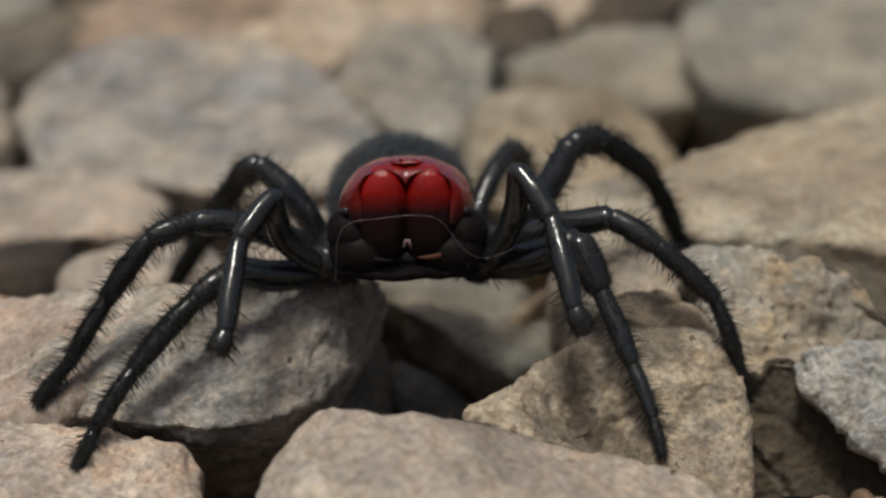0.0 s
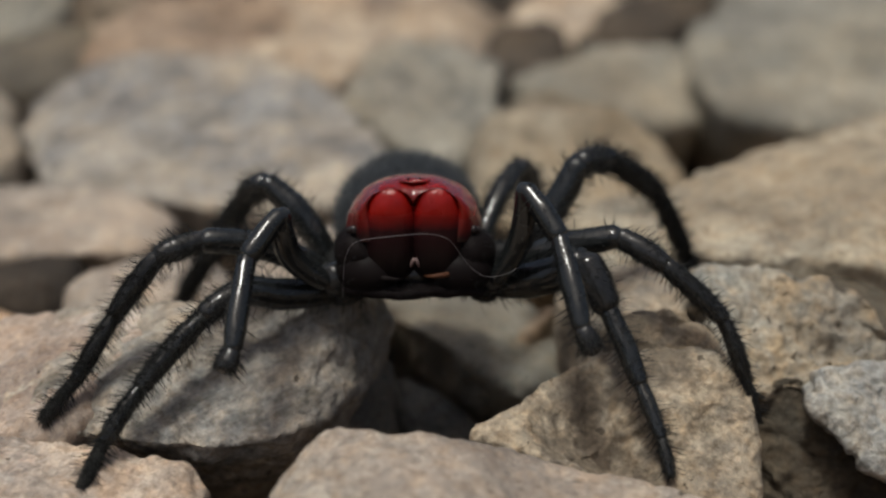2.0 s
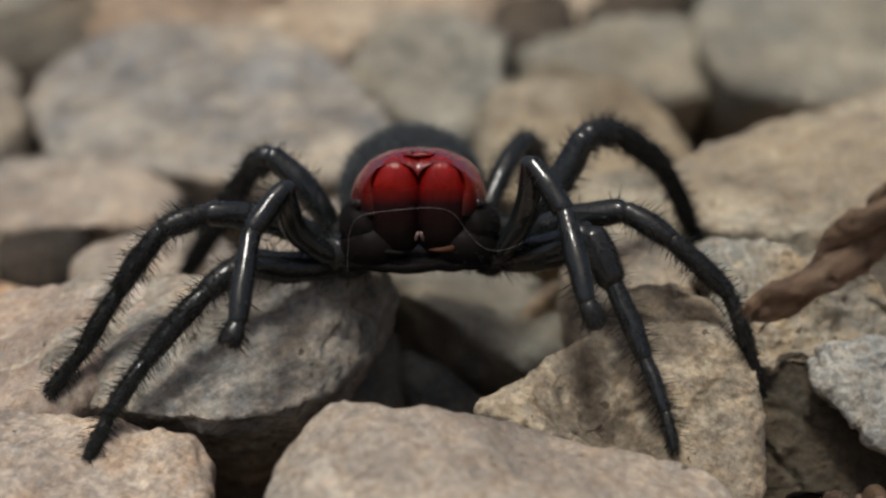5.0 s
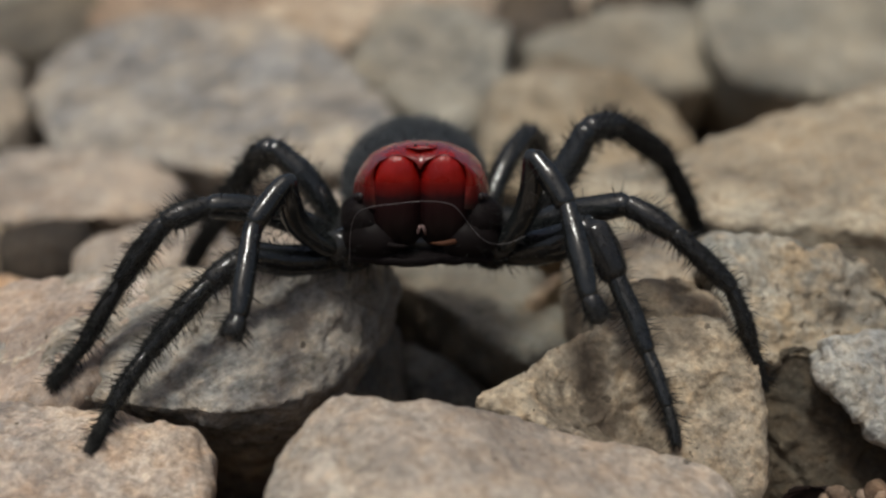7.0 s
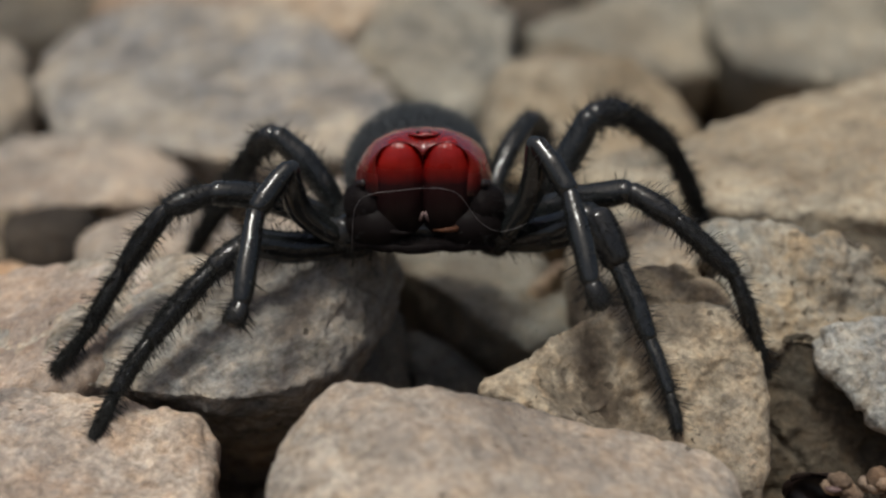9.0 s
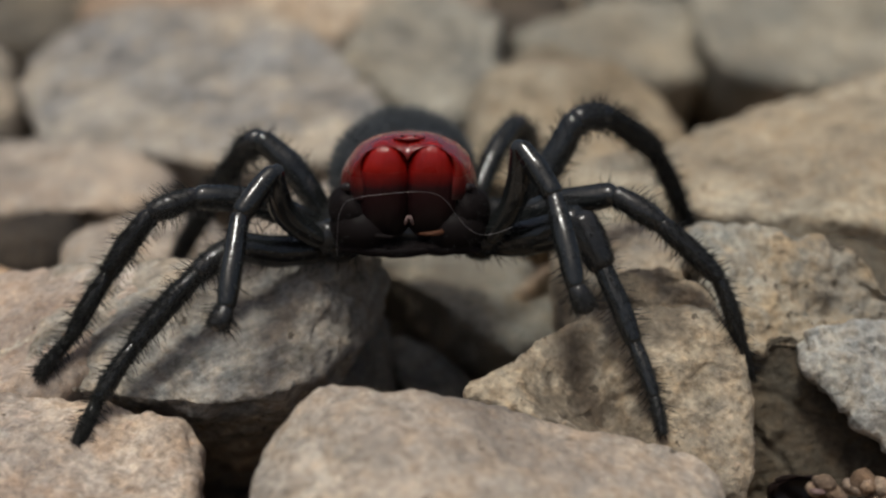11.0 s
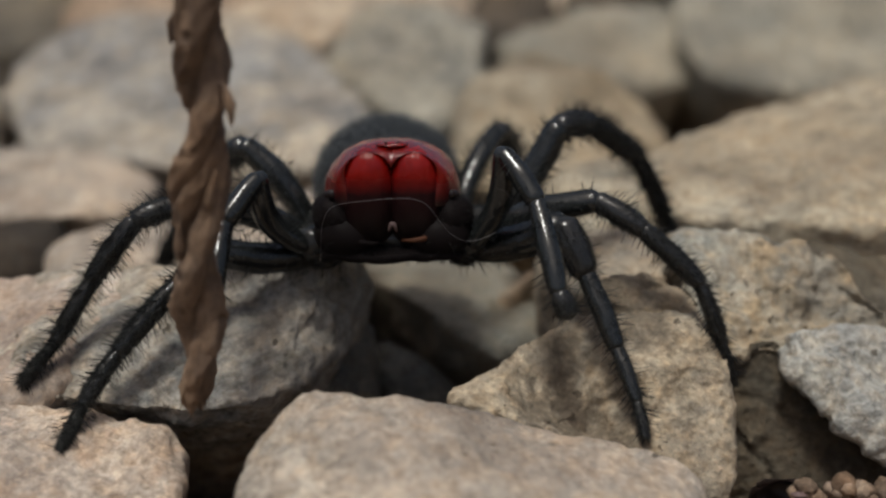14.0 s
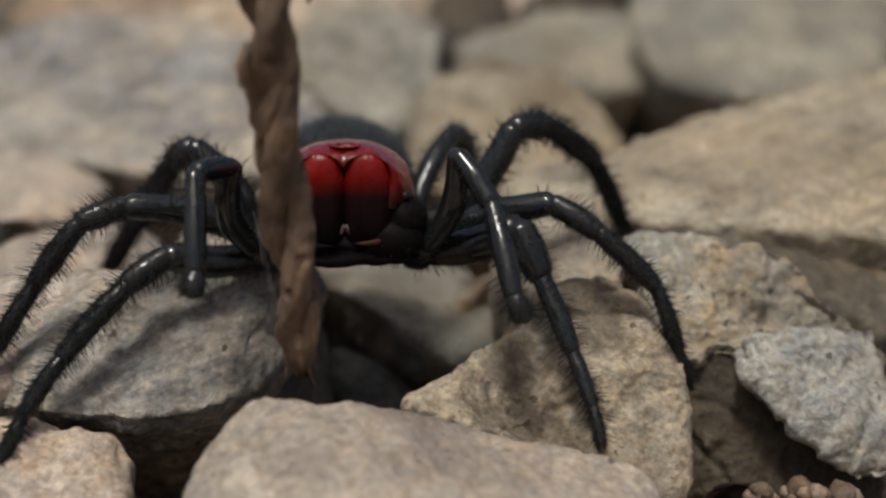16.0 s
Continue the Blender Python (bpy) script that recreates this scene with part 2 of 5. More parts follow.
def red_cuticle(name, start, end, pale=1.0, shiny=(0.1, 0.34), coat=0.1, relief=0.5, dusty=6):
    """Scarlet above, running into black-brown below (pigment with shade painted in, by the height on the part)."""
    m, n, l, bsdf = material(name)
    vec, rnd = spread(n, l)
    tc, sep = n.new("ShaderNodeTexCoord"), n.new("ShaderNodeSeparateXYZ")
    l.new(tc.outputs["Object"], sep.inputs[0])
    soft = noise_tex(n, l, vec, 450, 3)
    h = n.new("ShaderNodeMapRange")
    h.inputs["From Min"].default_value, h.inputs["From Max"].default_value = start * MM, end * MM
    l.new(maths(n, l, "ADD", sep.outputs["Z"], maths(n, l, "MULTIPLY", maths(n, l, "SUBTRACT", soft, 0.5), 0.9 * MM)), h.inputs["Value"])
    tint = ramp(n, l, noise_tex(n, l, vec, 260, 3), [(0.35, (0.13 * pale, 0.003 * pale ** dusty, 0.0025 * pale ** dusty)), (0.6, (0.21 * pale, 0.007 * pale ** dusty, 0.004 * pale ** dusty)), (0.75, (0.25 * pale, 0.014 * pale ** dusty, 0.010 * pale ** dusty))])
    deep = n.new("ShaderNodeMapRange")
    deep.inputs["From Min"].default_value, deep.inputs["From Max"].default_value = (start - 1.7) * MM, (start + 0.1) * MM
    l.new(sep.outputs["Z"], deep.inputs["Value"])
    l.new(mix(n, l, mix(n, l, (0.007, 0.004, 0.004), (0.02, 0.005, 0.006), deep.outputs[0]), tint, h.outputs[0]), bsdf.inputs["Base Color"])
    bsdf.inputs["Roughness"].default_value = 0.22
    gloss = n.new("ShaderNodeMix")
    gloss.inputs["A"].default_value, gloss.inputs["B"].default_value = 0.12, 0.32
    l.new(h.outputs[0], gloss.inputs["Factor"])
    l.new(gloss.outputs["Result"], bsdf.inputs["Specular IOR Level"])
    mp = n.new("ShaderNodeMapping")
    mp.inputs["Scale"].default_value = (1.6, 1.0, 0.45)
    l.new(vec, mp.inputs["Vector"])
    b = n.new("ShaderNodeBump")
    b.inputs["Strength"].default_value, b.inputs["Distance"].default_value = relief, 0.3 * MM
    l.new(noise_tex(n, l, mp.outputs[0], 900, 6, 0.6), b.inputs["Height"])
    shine = n.new("ShaderNodeMapRange")
    shine.inputs["From Min"].default_value, shine.inputs["From Max"].default_value = 0.3, 0.7
    shine.inputs["To Min"].default_value, shine.inputs["To Max"].default_value = shiny
    l.new(soft, shine.inputs["Value"])
    dull = n.new("ShaderNodeMix")
    dull.inputs["A"].default_value = 0.5
    l.new(h.outputs[0], dull.inputs["Factor"])
    l.new(shine.outputs[0], dull.inputs["B"])
    l.new(dull.outputs["Result"], bsdf.inputs["Roughness"])
    bsdf.inputs["Coat Weight"].default_value, bsdf.inputs["Coat Roughness"].default_value = coat, 0.2
    l.new(b.outputs["Normal"], bsdf.inputs["Normal"])
    return m


RED = red_cuticle("red_chelicera", 0.65, 1.6, 1.3, (0.14, 0.36), dusty=0)
RED_HEAD = red_cuticle("red_carapace", 0.2, 1.4, 1.15, (0.12, 0.34), 0.8, 0.6, 0)


def plain(name, colour, rough=0.5, alpha=0.0):
    m, n, l, bsdf = material(name)
    vec, rnd = spread(n, l)
    l.new(mix(n, l, colour, tuple(c * 0.7 for c in colour), noise_tex(n, l, vec, 900)), bsdf.inputs["Base Color"])
    bsdf.inputs["Roughness"].default_value, bsdf.inputs["Transmission Weight"].default_value = rough, alpha
    return m


HUSK = plain("dark_husk", (0.012, 0.006, 0.005), 0.45)
SEED = stone_material("dry_seed", (0.14, 0.095, 0.065), (0.25, 0.185, 0.135), (0.38, 0.30, 0.235), (0.13, 0.08, 0.05), 0.5, 0.3)
SILK = plain("silk", (0.3, 0.27, 0.27), 0.35, 0.3)


def bark_material():
    m, n, l, bsdf = material("dry_stalk")
    tc, mp = n.new("ShaderNodeTexCoord"), n.new("ShaderNodeMapping")
    mp.inputs["Scale"].default_value = (1, 1, 0.3)
    l.new(tc.outputs["Object"], mp.inputs["Vector"])
    grain = noise_tex(n, l, mp.outputs[0], 1200, 8, 0.75)
    blot = noise_tex(n, l, tc.outputs["Object"], 380, 4)
    wide = noise_tex(n, l, tc.outputs["Object"], 120, 3)
    speck = n.new("ShaderNodeTexVoronoi")
    speck.inputs["Scale"].default_value = 620
    l.new(tc.outputs["Object"], speck.inputs["Vector"])
    col = ramp(n, l, grain, [(0.34, (0.05, 0.027, 0.016)), (0.5, (0.23, 0.14, 0.085)), (0.66, (0.44, 0.30, 0.19))])
    col = mix(n, l, col, ramp(n, l, wide, [(0.4, (0.24, 0.14, 0.075)), (0.6, (0.15, 0.125, 0.1))]), 0.45)
    col = mix(n, l, col, (0.12, 0.075, 0.05), maths(n, l, "MULTIPLY", ramp(n, l, blot, [(0.5, (0, 0, 0)), (0.6, (1, 1, 1))]), 0.7))
    pit = ramp(n, l, speck.outputs["Distance"], [(0.07, (0, 0, 0)), (0.2, (1, 1, 1))])
    col = mix(n, l, col, mix(n, l, (0.35, 0.3, 0.27), (1, 1, 1), pit), 0.7, "MULTIPLY")
    l.new(col, bsdf.inputs["Base Color"])
    bsdf.inputs["Roughness"].default_value = 0.72
    b = n.new("ShaderNodeBump")
    b.inputs["Strength"].default_value, b.inputs["Distance"].default_value = 1.0, 0.4 * MM
    l.new(maths(n, l, "ADD", grain, maths(n, l, "MULTIPLY", pit, 0.8)), b.inputs["Height"])
    l.new(b.outputs["Normal"], bsdf.inputs["Normal"])
    return m


STALK = bark_material()

# ---- building helpers ----
WORLD = {}


def placed(ob, m, parent=None):
    """Set a thing's or part's pose in the world, under its parent."""
    WORLD[ob.name] = m
    if parent:
        ob.parent = parent
        m = WORLD[parent.name].inverted() @ m
    ob.matrix_basis = m
    return ob


def to_mesh(name, bm, *materials, smooth=True):
    me = bpy.data.meshes.new(name)
    bm.normal_update()
    bm.to_mesh(me)
    bm.free()
    for m in materials:
        me.materials.append(m)
    if smooth:
        me.polygons.foreach_set("use_smooth", [True] * len(me.polygons))
    return me


def part(name, bm, materials, parent, m, label=""):
    ob = new(name, to_mesh(name, bm, *materials))
    placed(ob, m, parent)
    return tagged(ob, label)


def blob(bm, centre, radii, u=28, v=18, shape=None, mat=0):
    """A rounded body, in millimetres; shape bends the unit sphere's points."""
    made = bmesh.ops.create_uvsphere(bm, u_segments=u, v_segments=v, radius=1.0)["verts"]
    for w in made:
        p = w.co.copy()
        if shape:
            p = shape(p)
        w.co = Vector([(c + r * a) * MM for c, r, a in zip(centre, radii, p)])
    for fa in {fa for w in made for fa in w.link_faces}:
        fa.material_index = mat
    return made


def tube(bm, points, radii, sides=12, mat=0, cap=True):
    """A round tube through points in millimetres."""
    pts = [Vector(p) for p in points]
    rings, side = [], Vector((1, 0, 0))
    for i, p in enumerate(pts):
        way = (pts[min(i + 1, len(pts) - 1)] - pts[max(i - 1, 0)]).normalized()
        if abs(way.dot(side)) > 0.95:
            side = Vector((0, 1, 0))
        side = (side - way * way.dot(side)).normalized()
        up = way.cross(side)
        rings.append([bm.verts.new((p + (side * math.cos(a) + up * math.sin(a)) * radii[i]) * MM) for a in [2 * math.pi * k / sides for k in range(sides)]])
    for a, b in zip(rings, rings[1:]):
        for k in range(sides):
            bm.faces.new((a[k], a[(k + 1) % sides], b[(k + 1) % sides], b[k])).material_index = mat
    if cap:
        bm.faces.new(rings[0][::-1]).material_index = mat
        bm.faces.new(rings[-1]).material_index = mat


def spike(bm, base, tip, r, mat=1):
    """One bristle: a slender three-sided cone."""
    a, b = Vector(base), Vector(tip)
    way = (b - a).normalized()
    side = way.orthogonal().normalized()
    up = way.cross(side)
    ring = [bm.verts.new((a + (side * math.cos(t) + up * math.sin(t)) * r) * MM) for t in (0, 2.1, 4.2)]
    mid_at = a + (b - a) * 0.55 + up * (b - a).length * 0.05
    ring2 = [bm.verts.new((mid_at + (side * math.cos(t) + up * math.sin(t)) * r * 0.7) * MM) for t in (0, 2.1, 4.2)]
    top = bm.verts.new(b * MM)
    for k in range(3):
        bm.faces.new((ring[k], ring[(k + 1) % 3], ring2[(k + 1) % 3], ring2[k])).material_index = mat
        bm.faces.new((ring2[k], ring2[(k + 1) % 3], top)).material_index = mat


# ---- ground ----
def ground():
    bm = bmesh.new()
    steps = [math.sinh(i / 70 * 4.6) / math.sinh(4.6) for i in range(-70, 71)]
    grid = []
    for b in steps:
        row = []
        for a in steps:
            x, y = a, b + 0.07
            d = math.hypot(x, y - 0.07)
            z = -13.5 + 2.5 * noise.fractal(Vector((x * 90, y * 90, 0)), 1.0, 2.0, 4) / (1 + d * 0.5)
            row.append(bm.verts.new((x, y, z * MM)))
        grid.append(row)
    for r, s in zip(grid, grid[1:]):
        for k in range(len(r) - 1):
            bm.faces.new((r[k], r[k + 1], s[k + 1], s[k]))
    ob = new("ground", to_mesh("ground", bm, SOIL))
    placed(ob, Matrix())
    tagged(ob, "dry brown soil between the loose stones", "ground", kind="structure")


ground()


# ---- stones ----
COUNT = itertools.count(1)


def stone(kind, edge, rough, label, corners, dents=(), worn=None, ledge=0.0):
    """A broken stone: the hull of a few corners, worn round, chipped and pitted."""
    seed = next(COUNT)
    worn = worn or (0.42 if edge >= 1 else 0.72)
    pts = [Vector(p) for p in corners]
    centre = sum(pts, Vector()) / len(pts)
    bm = bmesh.new()
    for p in pts:
        bm.verts.new((p - centre) * 1.04)
    hull = bmesh.ops.convex_hull(bm, input=bm.verts)
    inside = [g for g in hull["geom_interior"] + hull["geom_unused"] if isinstance(g, bmesh.types.BMVert)]
    bmesh.ops.delete(bm, geom=list(set(inside)), context="VERTS")
    bmesh.ops.triangulate(bm, faces=bm.faces)
    for k in range(10):
        longest = edge * max(1.0, 2.0 ** (5 - k))
        cut = [e for e in bm.edges if e.calc_length() > longest * 1.4]
        if not cut and k > 4:
            break
        if cut:
            bmesh.ops.subdivide_edges(bm, edges=cut, cuts=1, use_grid_fill=False)
            bmesh.ops.triangulate(bm, faces=[fa for fa in bm.faces if len(fa.verts) > 3])
        if k == 3:
            for _ in range(2):
                bmesh.ops.smooth_vert(bm, verts=bm.verts, factor=0.5 * worn, use_axis_x=True, use_axis_y=True, use_axis_z=True)
        if 3 < k < 7:
            bmesh.ops.smooth_vert(bm, verts=bm.verts, factor=0.4 * worn, use_axis_x=True, use_axis_y=True, use_axis_z=True)
    bm.normal_update()
    off = Vector((seed * 7.3, seed * 3.1, seed * 1.7))
    size = 1.0 / max(2.0, 8 * rough ** 0.5 * 1.6)
    tilt = Euler((seed * 1.3, seed * 0.7, 0)).to_matrix()
    moves = []
    for w in bm.verts:
        q = w.co + off
        h = noise.fractal(q * size, 0.9, 2.1, 3) * 1.7
        # flaking layers
        e = tilt @ q
        layer = e.z * size * 5 + 0.9 * noise.noise(q * size * 1.5)
        step = layer - math.floor(layer)
        h += 0.45 * (min(1.0, step * 6) - step) * max(0.0, noise.noise(q * size * 0.9 + Vector((4, 7, 2))) * 2 + 0.5)
        # lumps, crevices and pits
        h += 0.75 * noise.fractal(q * size * 4.2, 0.7, 2.2, 5)
        crack = abs(noise.noise(q * size * 2.3 + Vector((30, 11, 5))))
        h -= 1.3 * max(0.0, 1 - crack * 9) * max(0.0, noise.noise(q * size * 1.2 + Vector((3, 3, 8))) + 0.15)
        h -= 1.4 * max(0.0, noise.noise(q * size * 7 + Vector((9, 9, 9))) - 0.3)
        push = w.normal * h * rough
        # broken ledges, lying nearly level
        if ledge:
            run = (q.z * 0.95 + q.x * 0.18) / 1.25 + 0.8 * noise.noise(q * 0.28) + 0.25 * noise.noise(q * 0.9)
            run -= math.floor(run)
            push += w.normal * ledge * (run ** 1.6 - 0.4) * (0.55 + 0.9 * noise.noise(q * 0.35 + Vector((5, 1, 2))))
        # larger hollows
        sink = 0.0
        for x, y, z, r, deep in dents:
            d = w.co + centre - Vector((x, y, z))
            d.y *= 0.5
            near = d.length / (r * 1.25) + 0.35 * noise.noise(q * 0.6) + 0.1 * noise.noise(q * 2.1)
            if near < 1:
                sink = max(sink, deep * (1 - max(0.0, near) ** 2) ** 1.5)
        push -= w.normal * sink
        moves.append(push)
    for w, mv in zip(bm.verts, moves):
        w.co = (w.co + mv) * MM
    ob = new("stone", to_mesh("stone", bm, STONE[kind]))
    placed(ob, Matrix.Translation(centre * MM))
    tagged(ob, label, "stone", "stones of the bed")


stone('buff', 0.3, 0.16, 'pale buff stone with a flat worn top',
      [(-4.7, 42.6, 3.8), (-2.1, 42.6, 3.5), (1.6, 42.6, 2.9), (5.4, 42.4, 1.8), (9.9, 42.2, 0.9), (12.5, 41.5, -0.1), (12.4, 39.0, -0.8), (10.3, 36.0, -0.7), (2.4, 33.0, 1.4), (-4.7, 34.0, 0.7), (-7.2, 38.0, 0.6), (-6.9, 41.5, 1.2), (-3.6, 44.2, -13.0), (1.8, 44.2, -13.0), (8.8, 43.8, -13.0), (10.9, 41.1, -13.0), (2.4, 36.0, -13.0), (-5.8, 40.2, -13.0)])
stone('grey', 0.2, 0.32, "grey sloping slab of stone under the spider's feet",
      [(-25.6, 58.0, 2.3), (-20.2, 57.0, 3.8), (-14.2, 56.0, 4.8), (-6.8, 54.0, 5.6), (-5.5, 53.5, 5.4), (-5.6, 51.5, 3.6), (-5.7, 49.4, 0.6), (-7.9, 47.7, 0.5), (-11.4, 47.1, 0.3), (-17.4, 47.2, 1.0), (-21.9, 48.2, 1.2), (-30.7, 58.0, 1.0), (-26.7, 49.0, 0.1), (-3.1, 58.5, 3.7), (-2.9, 58.3, 2.7), (-3.0, 58.0, 1.6), (-3.3, 57.5, 0.4), (-4.2, 56.5, -0.2), (-4.9, 53.5, -0.7), (-24.1, 66.1, -13.0), (-14.4, 66.4, -13.0), (-7.7, 64.3, -13.0), (-11.9, 61.6, -13.0), (-20.9, 61.6, -13.0)],
      [(-9, 52.6, 4.4, 0.9, 0.3), (-11.7, 51.1, 3.5, 0.9, 0.35), (-14.2, 49.2, 2.4, 0.9, 0.25), (-6, 50.5, 2.8, 0.7, 0.4), (-8, 48.4, 0.9, 0.8, 0.3), (-12.1, 47.6, 0.4, 0.9, 0.35)], worn=0.4)
stone('pinkish', 0.26, 0.3, 'pale pinkish buff stone with a sloping top',
      [(-30.5, 57.6, 1.3), (-25.4, 57.6, 2.6), (-20.1, 56.6, 4.1), (-16.1, 56.2, 4.7), (-15.5, 52.2, 3.3), (-17.1, 49.0, 1.7), (-18.1, 46.6, 0.8), (-21.7, 47.6, 0.9), (-26.5, 48.6, -0.2), (-29.1, 62.8, -13.0), (-20.3, 62.0, -13.0), (-16.3, 58.2, -13.0), (-18.5, 53.5, -13.0), (-25.7, 55.2, -13.0)])
# the spider's shade on this low stone is in its colour
stone('dim', 0.4, 0.3, 'grey stone below the spider, its colour darkened for the shade there',
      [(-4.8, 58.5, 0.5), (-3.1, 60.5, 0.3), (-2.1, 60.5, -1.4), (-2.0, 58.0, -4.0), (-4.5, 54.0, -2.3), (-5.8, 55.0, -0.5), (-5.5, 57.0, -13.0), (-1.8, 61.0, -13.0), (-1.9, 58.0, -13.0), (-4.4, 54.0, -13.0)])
stone('pinkish', 0.24, 0.28, 'pinkish buff stone with fine pits',
      [(-21.7, 47.5, 0.9), (-17.3, 46.6, 0.6), (-14.5, 46.2, 0.2), (-12.0, 46.0, -0.1), (-11.1, 45.3, -0.7), (-10.4, 42.0, -1.6), (-19.3, 41.0, -1.0), (-24.3, 46.0, 1.2), (-22.3, 41.0, -1.0), (-10.6, 38.0, -2.1), (-17.8, 37.0, -1.4), (-20.9, 48.9, -13.0), (-14.8, 47.8, -13.0), (-11.9, 47.0, -13.0), (-18.9, 43.3, -13.0), (-21.4, 43.3, -13.0), (-17.6, 39.9, -13.0)])
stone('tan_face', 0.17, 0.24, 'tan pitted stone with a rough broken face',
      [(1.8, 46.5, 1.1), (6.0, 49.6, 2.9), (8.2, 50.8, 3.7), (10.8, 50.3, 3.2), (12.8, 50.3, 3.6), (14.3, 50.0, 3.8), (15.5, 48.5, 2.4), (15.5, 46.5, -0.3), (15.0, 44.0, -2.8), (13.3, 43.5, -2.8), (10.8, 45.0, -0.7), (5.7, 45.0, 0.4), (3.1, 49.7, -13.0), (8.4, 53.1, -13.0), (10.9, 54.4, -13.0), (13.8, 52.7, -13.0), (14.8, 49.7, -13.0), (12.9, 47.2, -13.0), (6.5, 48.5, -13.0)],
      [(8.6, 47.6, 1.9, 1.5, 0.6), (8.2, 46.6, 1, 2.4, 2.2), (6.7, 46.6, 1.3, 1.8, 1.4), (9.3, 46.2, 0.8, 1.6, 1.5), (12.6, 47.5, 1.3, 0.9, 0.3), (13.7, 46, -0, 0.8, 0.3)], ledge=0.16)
stone('rough', 0.17, 0.62, 'rough grey stone with ochre patches',
      [(14.6, 58.0, 6.1), (16.4, 57.5, 5.8), (20.6, 56.5, 5.6), (22.1, 56.0, 5.6), (23.5, 55.0, 5.0), (26.0, 53.5, 2.8), (28.5, 53.0, 0.4), (19.6, 51.5, 2.2), (16.4, 50.5, 1.5), (14.9, 52.0, 3.4), (15.4, 61.5, -13.0), (20.5, 60.2, -13.0), (23.1, 58.9, -13.0), (27.3, 57.2, -13.0), (17.0, 55.1, -13.0)],
      [(18.8, 54.4, 4.3, 0.9, 0.96), (19.9, 54.1, 3.9, 0.8, 0.8), (21.6, 55.2, 4.2, 0.9, 0.96), (21.9, 53.9, 2.8, 1, 1.12), (18.5, 56, 5, 0.9, 0.8), (20.5, 53.7, 3.2, 0.8, 0.8), (17.1, 53.8, 4, 1, 0.8), (21.3, 50, 3.3, 1, 1.12), (19.2, 53, 2.4, 0.9, 0.8), (16.1, 51.8, 2.5, 1.2, 1.12)], worn=0.35, ledge=0.32)
stone('pale', 0.16, 0.36, 'pale grey jagged stone',
      [(19.0, 49.5, 2.0), (19.8, 50.5, 2.8), (23.3, 52.0, 2.4), (27.1, 53.0, 2.2), (18.8, 49.0, 1.3), (20.2, 48.5, 0.9), (21.3, 47.8, -0.3), (21.9, 47.4, -1.2), (24.4, 46.5, -3.4), (28.0, 46.5, -3.0), (20.0, 53.0, 0.8), (22.0, 52.5, -1.0), (25.0, 51.5, -3.2), (28.5, 52.0, -3.2)], worn=0.25)
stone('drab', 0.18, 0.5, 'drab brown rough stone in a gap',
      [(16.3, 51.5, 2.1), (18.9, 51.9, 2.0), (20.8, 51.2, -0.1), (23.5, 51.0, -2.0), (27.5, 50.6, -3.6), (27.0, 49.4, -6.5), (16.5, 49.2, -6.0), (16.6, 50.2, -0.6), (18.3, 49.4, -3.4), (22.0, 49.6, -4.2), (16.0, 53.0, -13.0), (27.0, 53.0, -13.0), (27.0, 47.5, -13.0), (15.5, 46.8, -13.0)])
# added filler: its colour plays the black wedge under the pale stone
stone('gap_shade', 0.5, 0.4, 'dark filler stone standing for the shade deep in a gap',
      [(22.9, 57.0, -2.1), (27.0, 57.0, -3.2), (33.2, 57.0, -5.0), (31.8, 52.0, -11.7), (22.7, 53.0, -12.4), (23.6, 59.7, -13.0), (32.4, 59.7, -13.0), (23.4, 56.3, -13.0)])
stone('tan', 1.2, 0.7, 'warm tan stone beside a big grey one',
      [(-52.3, 118.0, 7.6), (-49.2, 122.0, 7.8), (-45.8, 117.0, 6.2), (-41.9, 105.0, 3.2), (-42.2, 100.0, 2.3), (-45.4, 100.0, 2.3), (-51.4, 122.8, -13.0), (-45.8, 122.0, -13.0), (-42.8, 107.5, -13.0)])
stone('sand', 0.6, 0.4, "pale sandy stone seen between the spider's legs",
      [(8.6, 70.0, 5.5), (11.1, 74.0, 6.3), (14.6, 76.0, 6.3), (18.3, 74.0, 6.5), (16.6, 64.0, 4.7), (10.8, 62.0, 5.3), (7.8, 63.0, 5.3), (9.2, 74.8, -13.0), (14.3, 80.0, -13.0), (16.0, 69.8, -13.0), (8.5, 68.9, -13.0)])
stone('sand', 0.4, 0.4, 'large smooth tan stone with a flat top',
      [(16.5, 74.0, 6.7), (18.9, 77.0, 7.0), (24.0, 82.0, 7.6), (30.5, 86.0, 8.4), (37.0, 89.0, 9.2), (48.3, 95.0, 10.4), (15.1, 63.0, 5.4), (21.2, 62.5, 5.8), (26.8, 62.0, 5.3), (34.4, 61.0, 4.7), (19.0, 78.6, -13.0), (42.0, 93.0, -13.0), (36.0, 69.3, -13.0), (18.7, 68.4, -13.0)])
# its dark brown paints the shade below the sandy stone's edge
stone('dark', 0.5, 0.5, 'brown stone under a larger one, the shade put into its colour',
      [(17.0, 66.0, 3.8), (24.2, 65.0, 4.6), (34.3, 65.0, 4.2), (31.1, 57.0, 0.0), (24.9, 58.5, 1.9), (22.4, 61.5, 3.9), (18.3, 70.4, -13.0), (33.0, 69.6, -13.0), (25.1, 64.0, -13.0)])
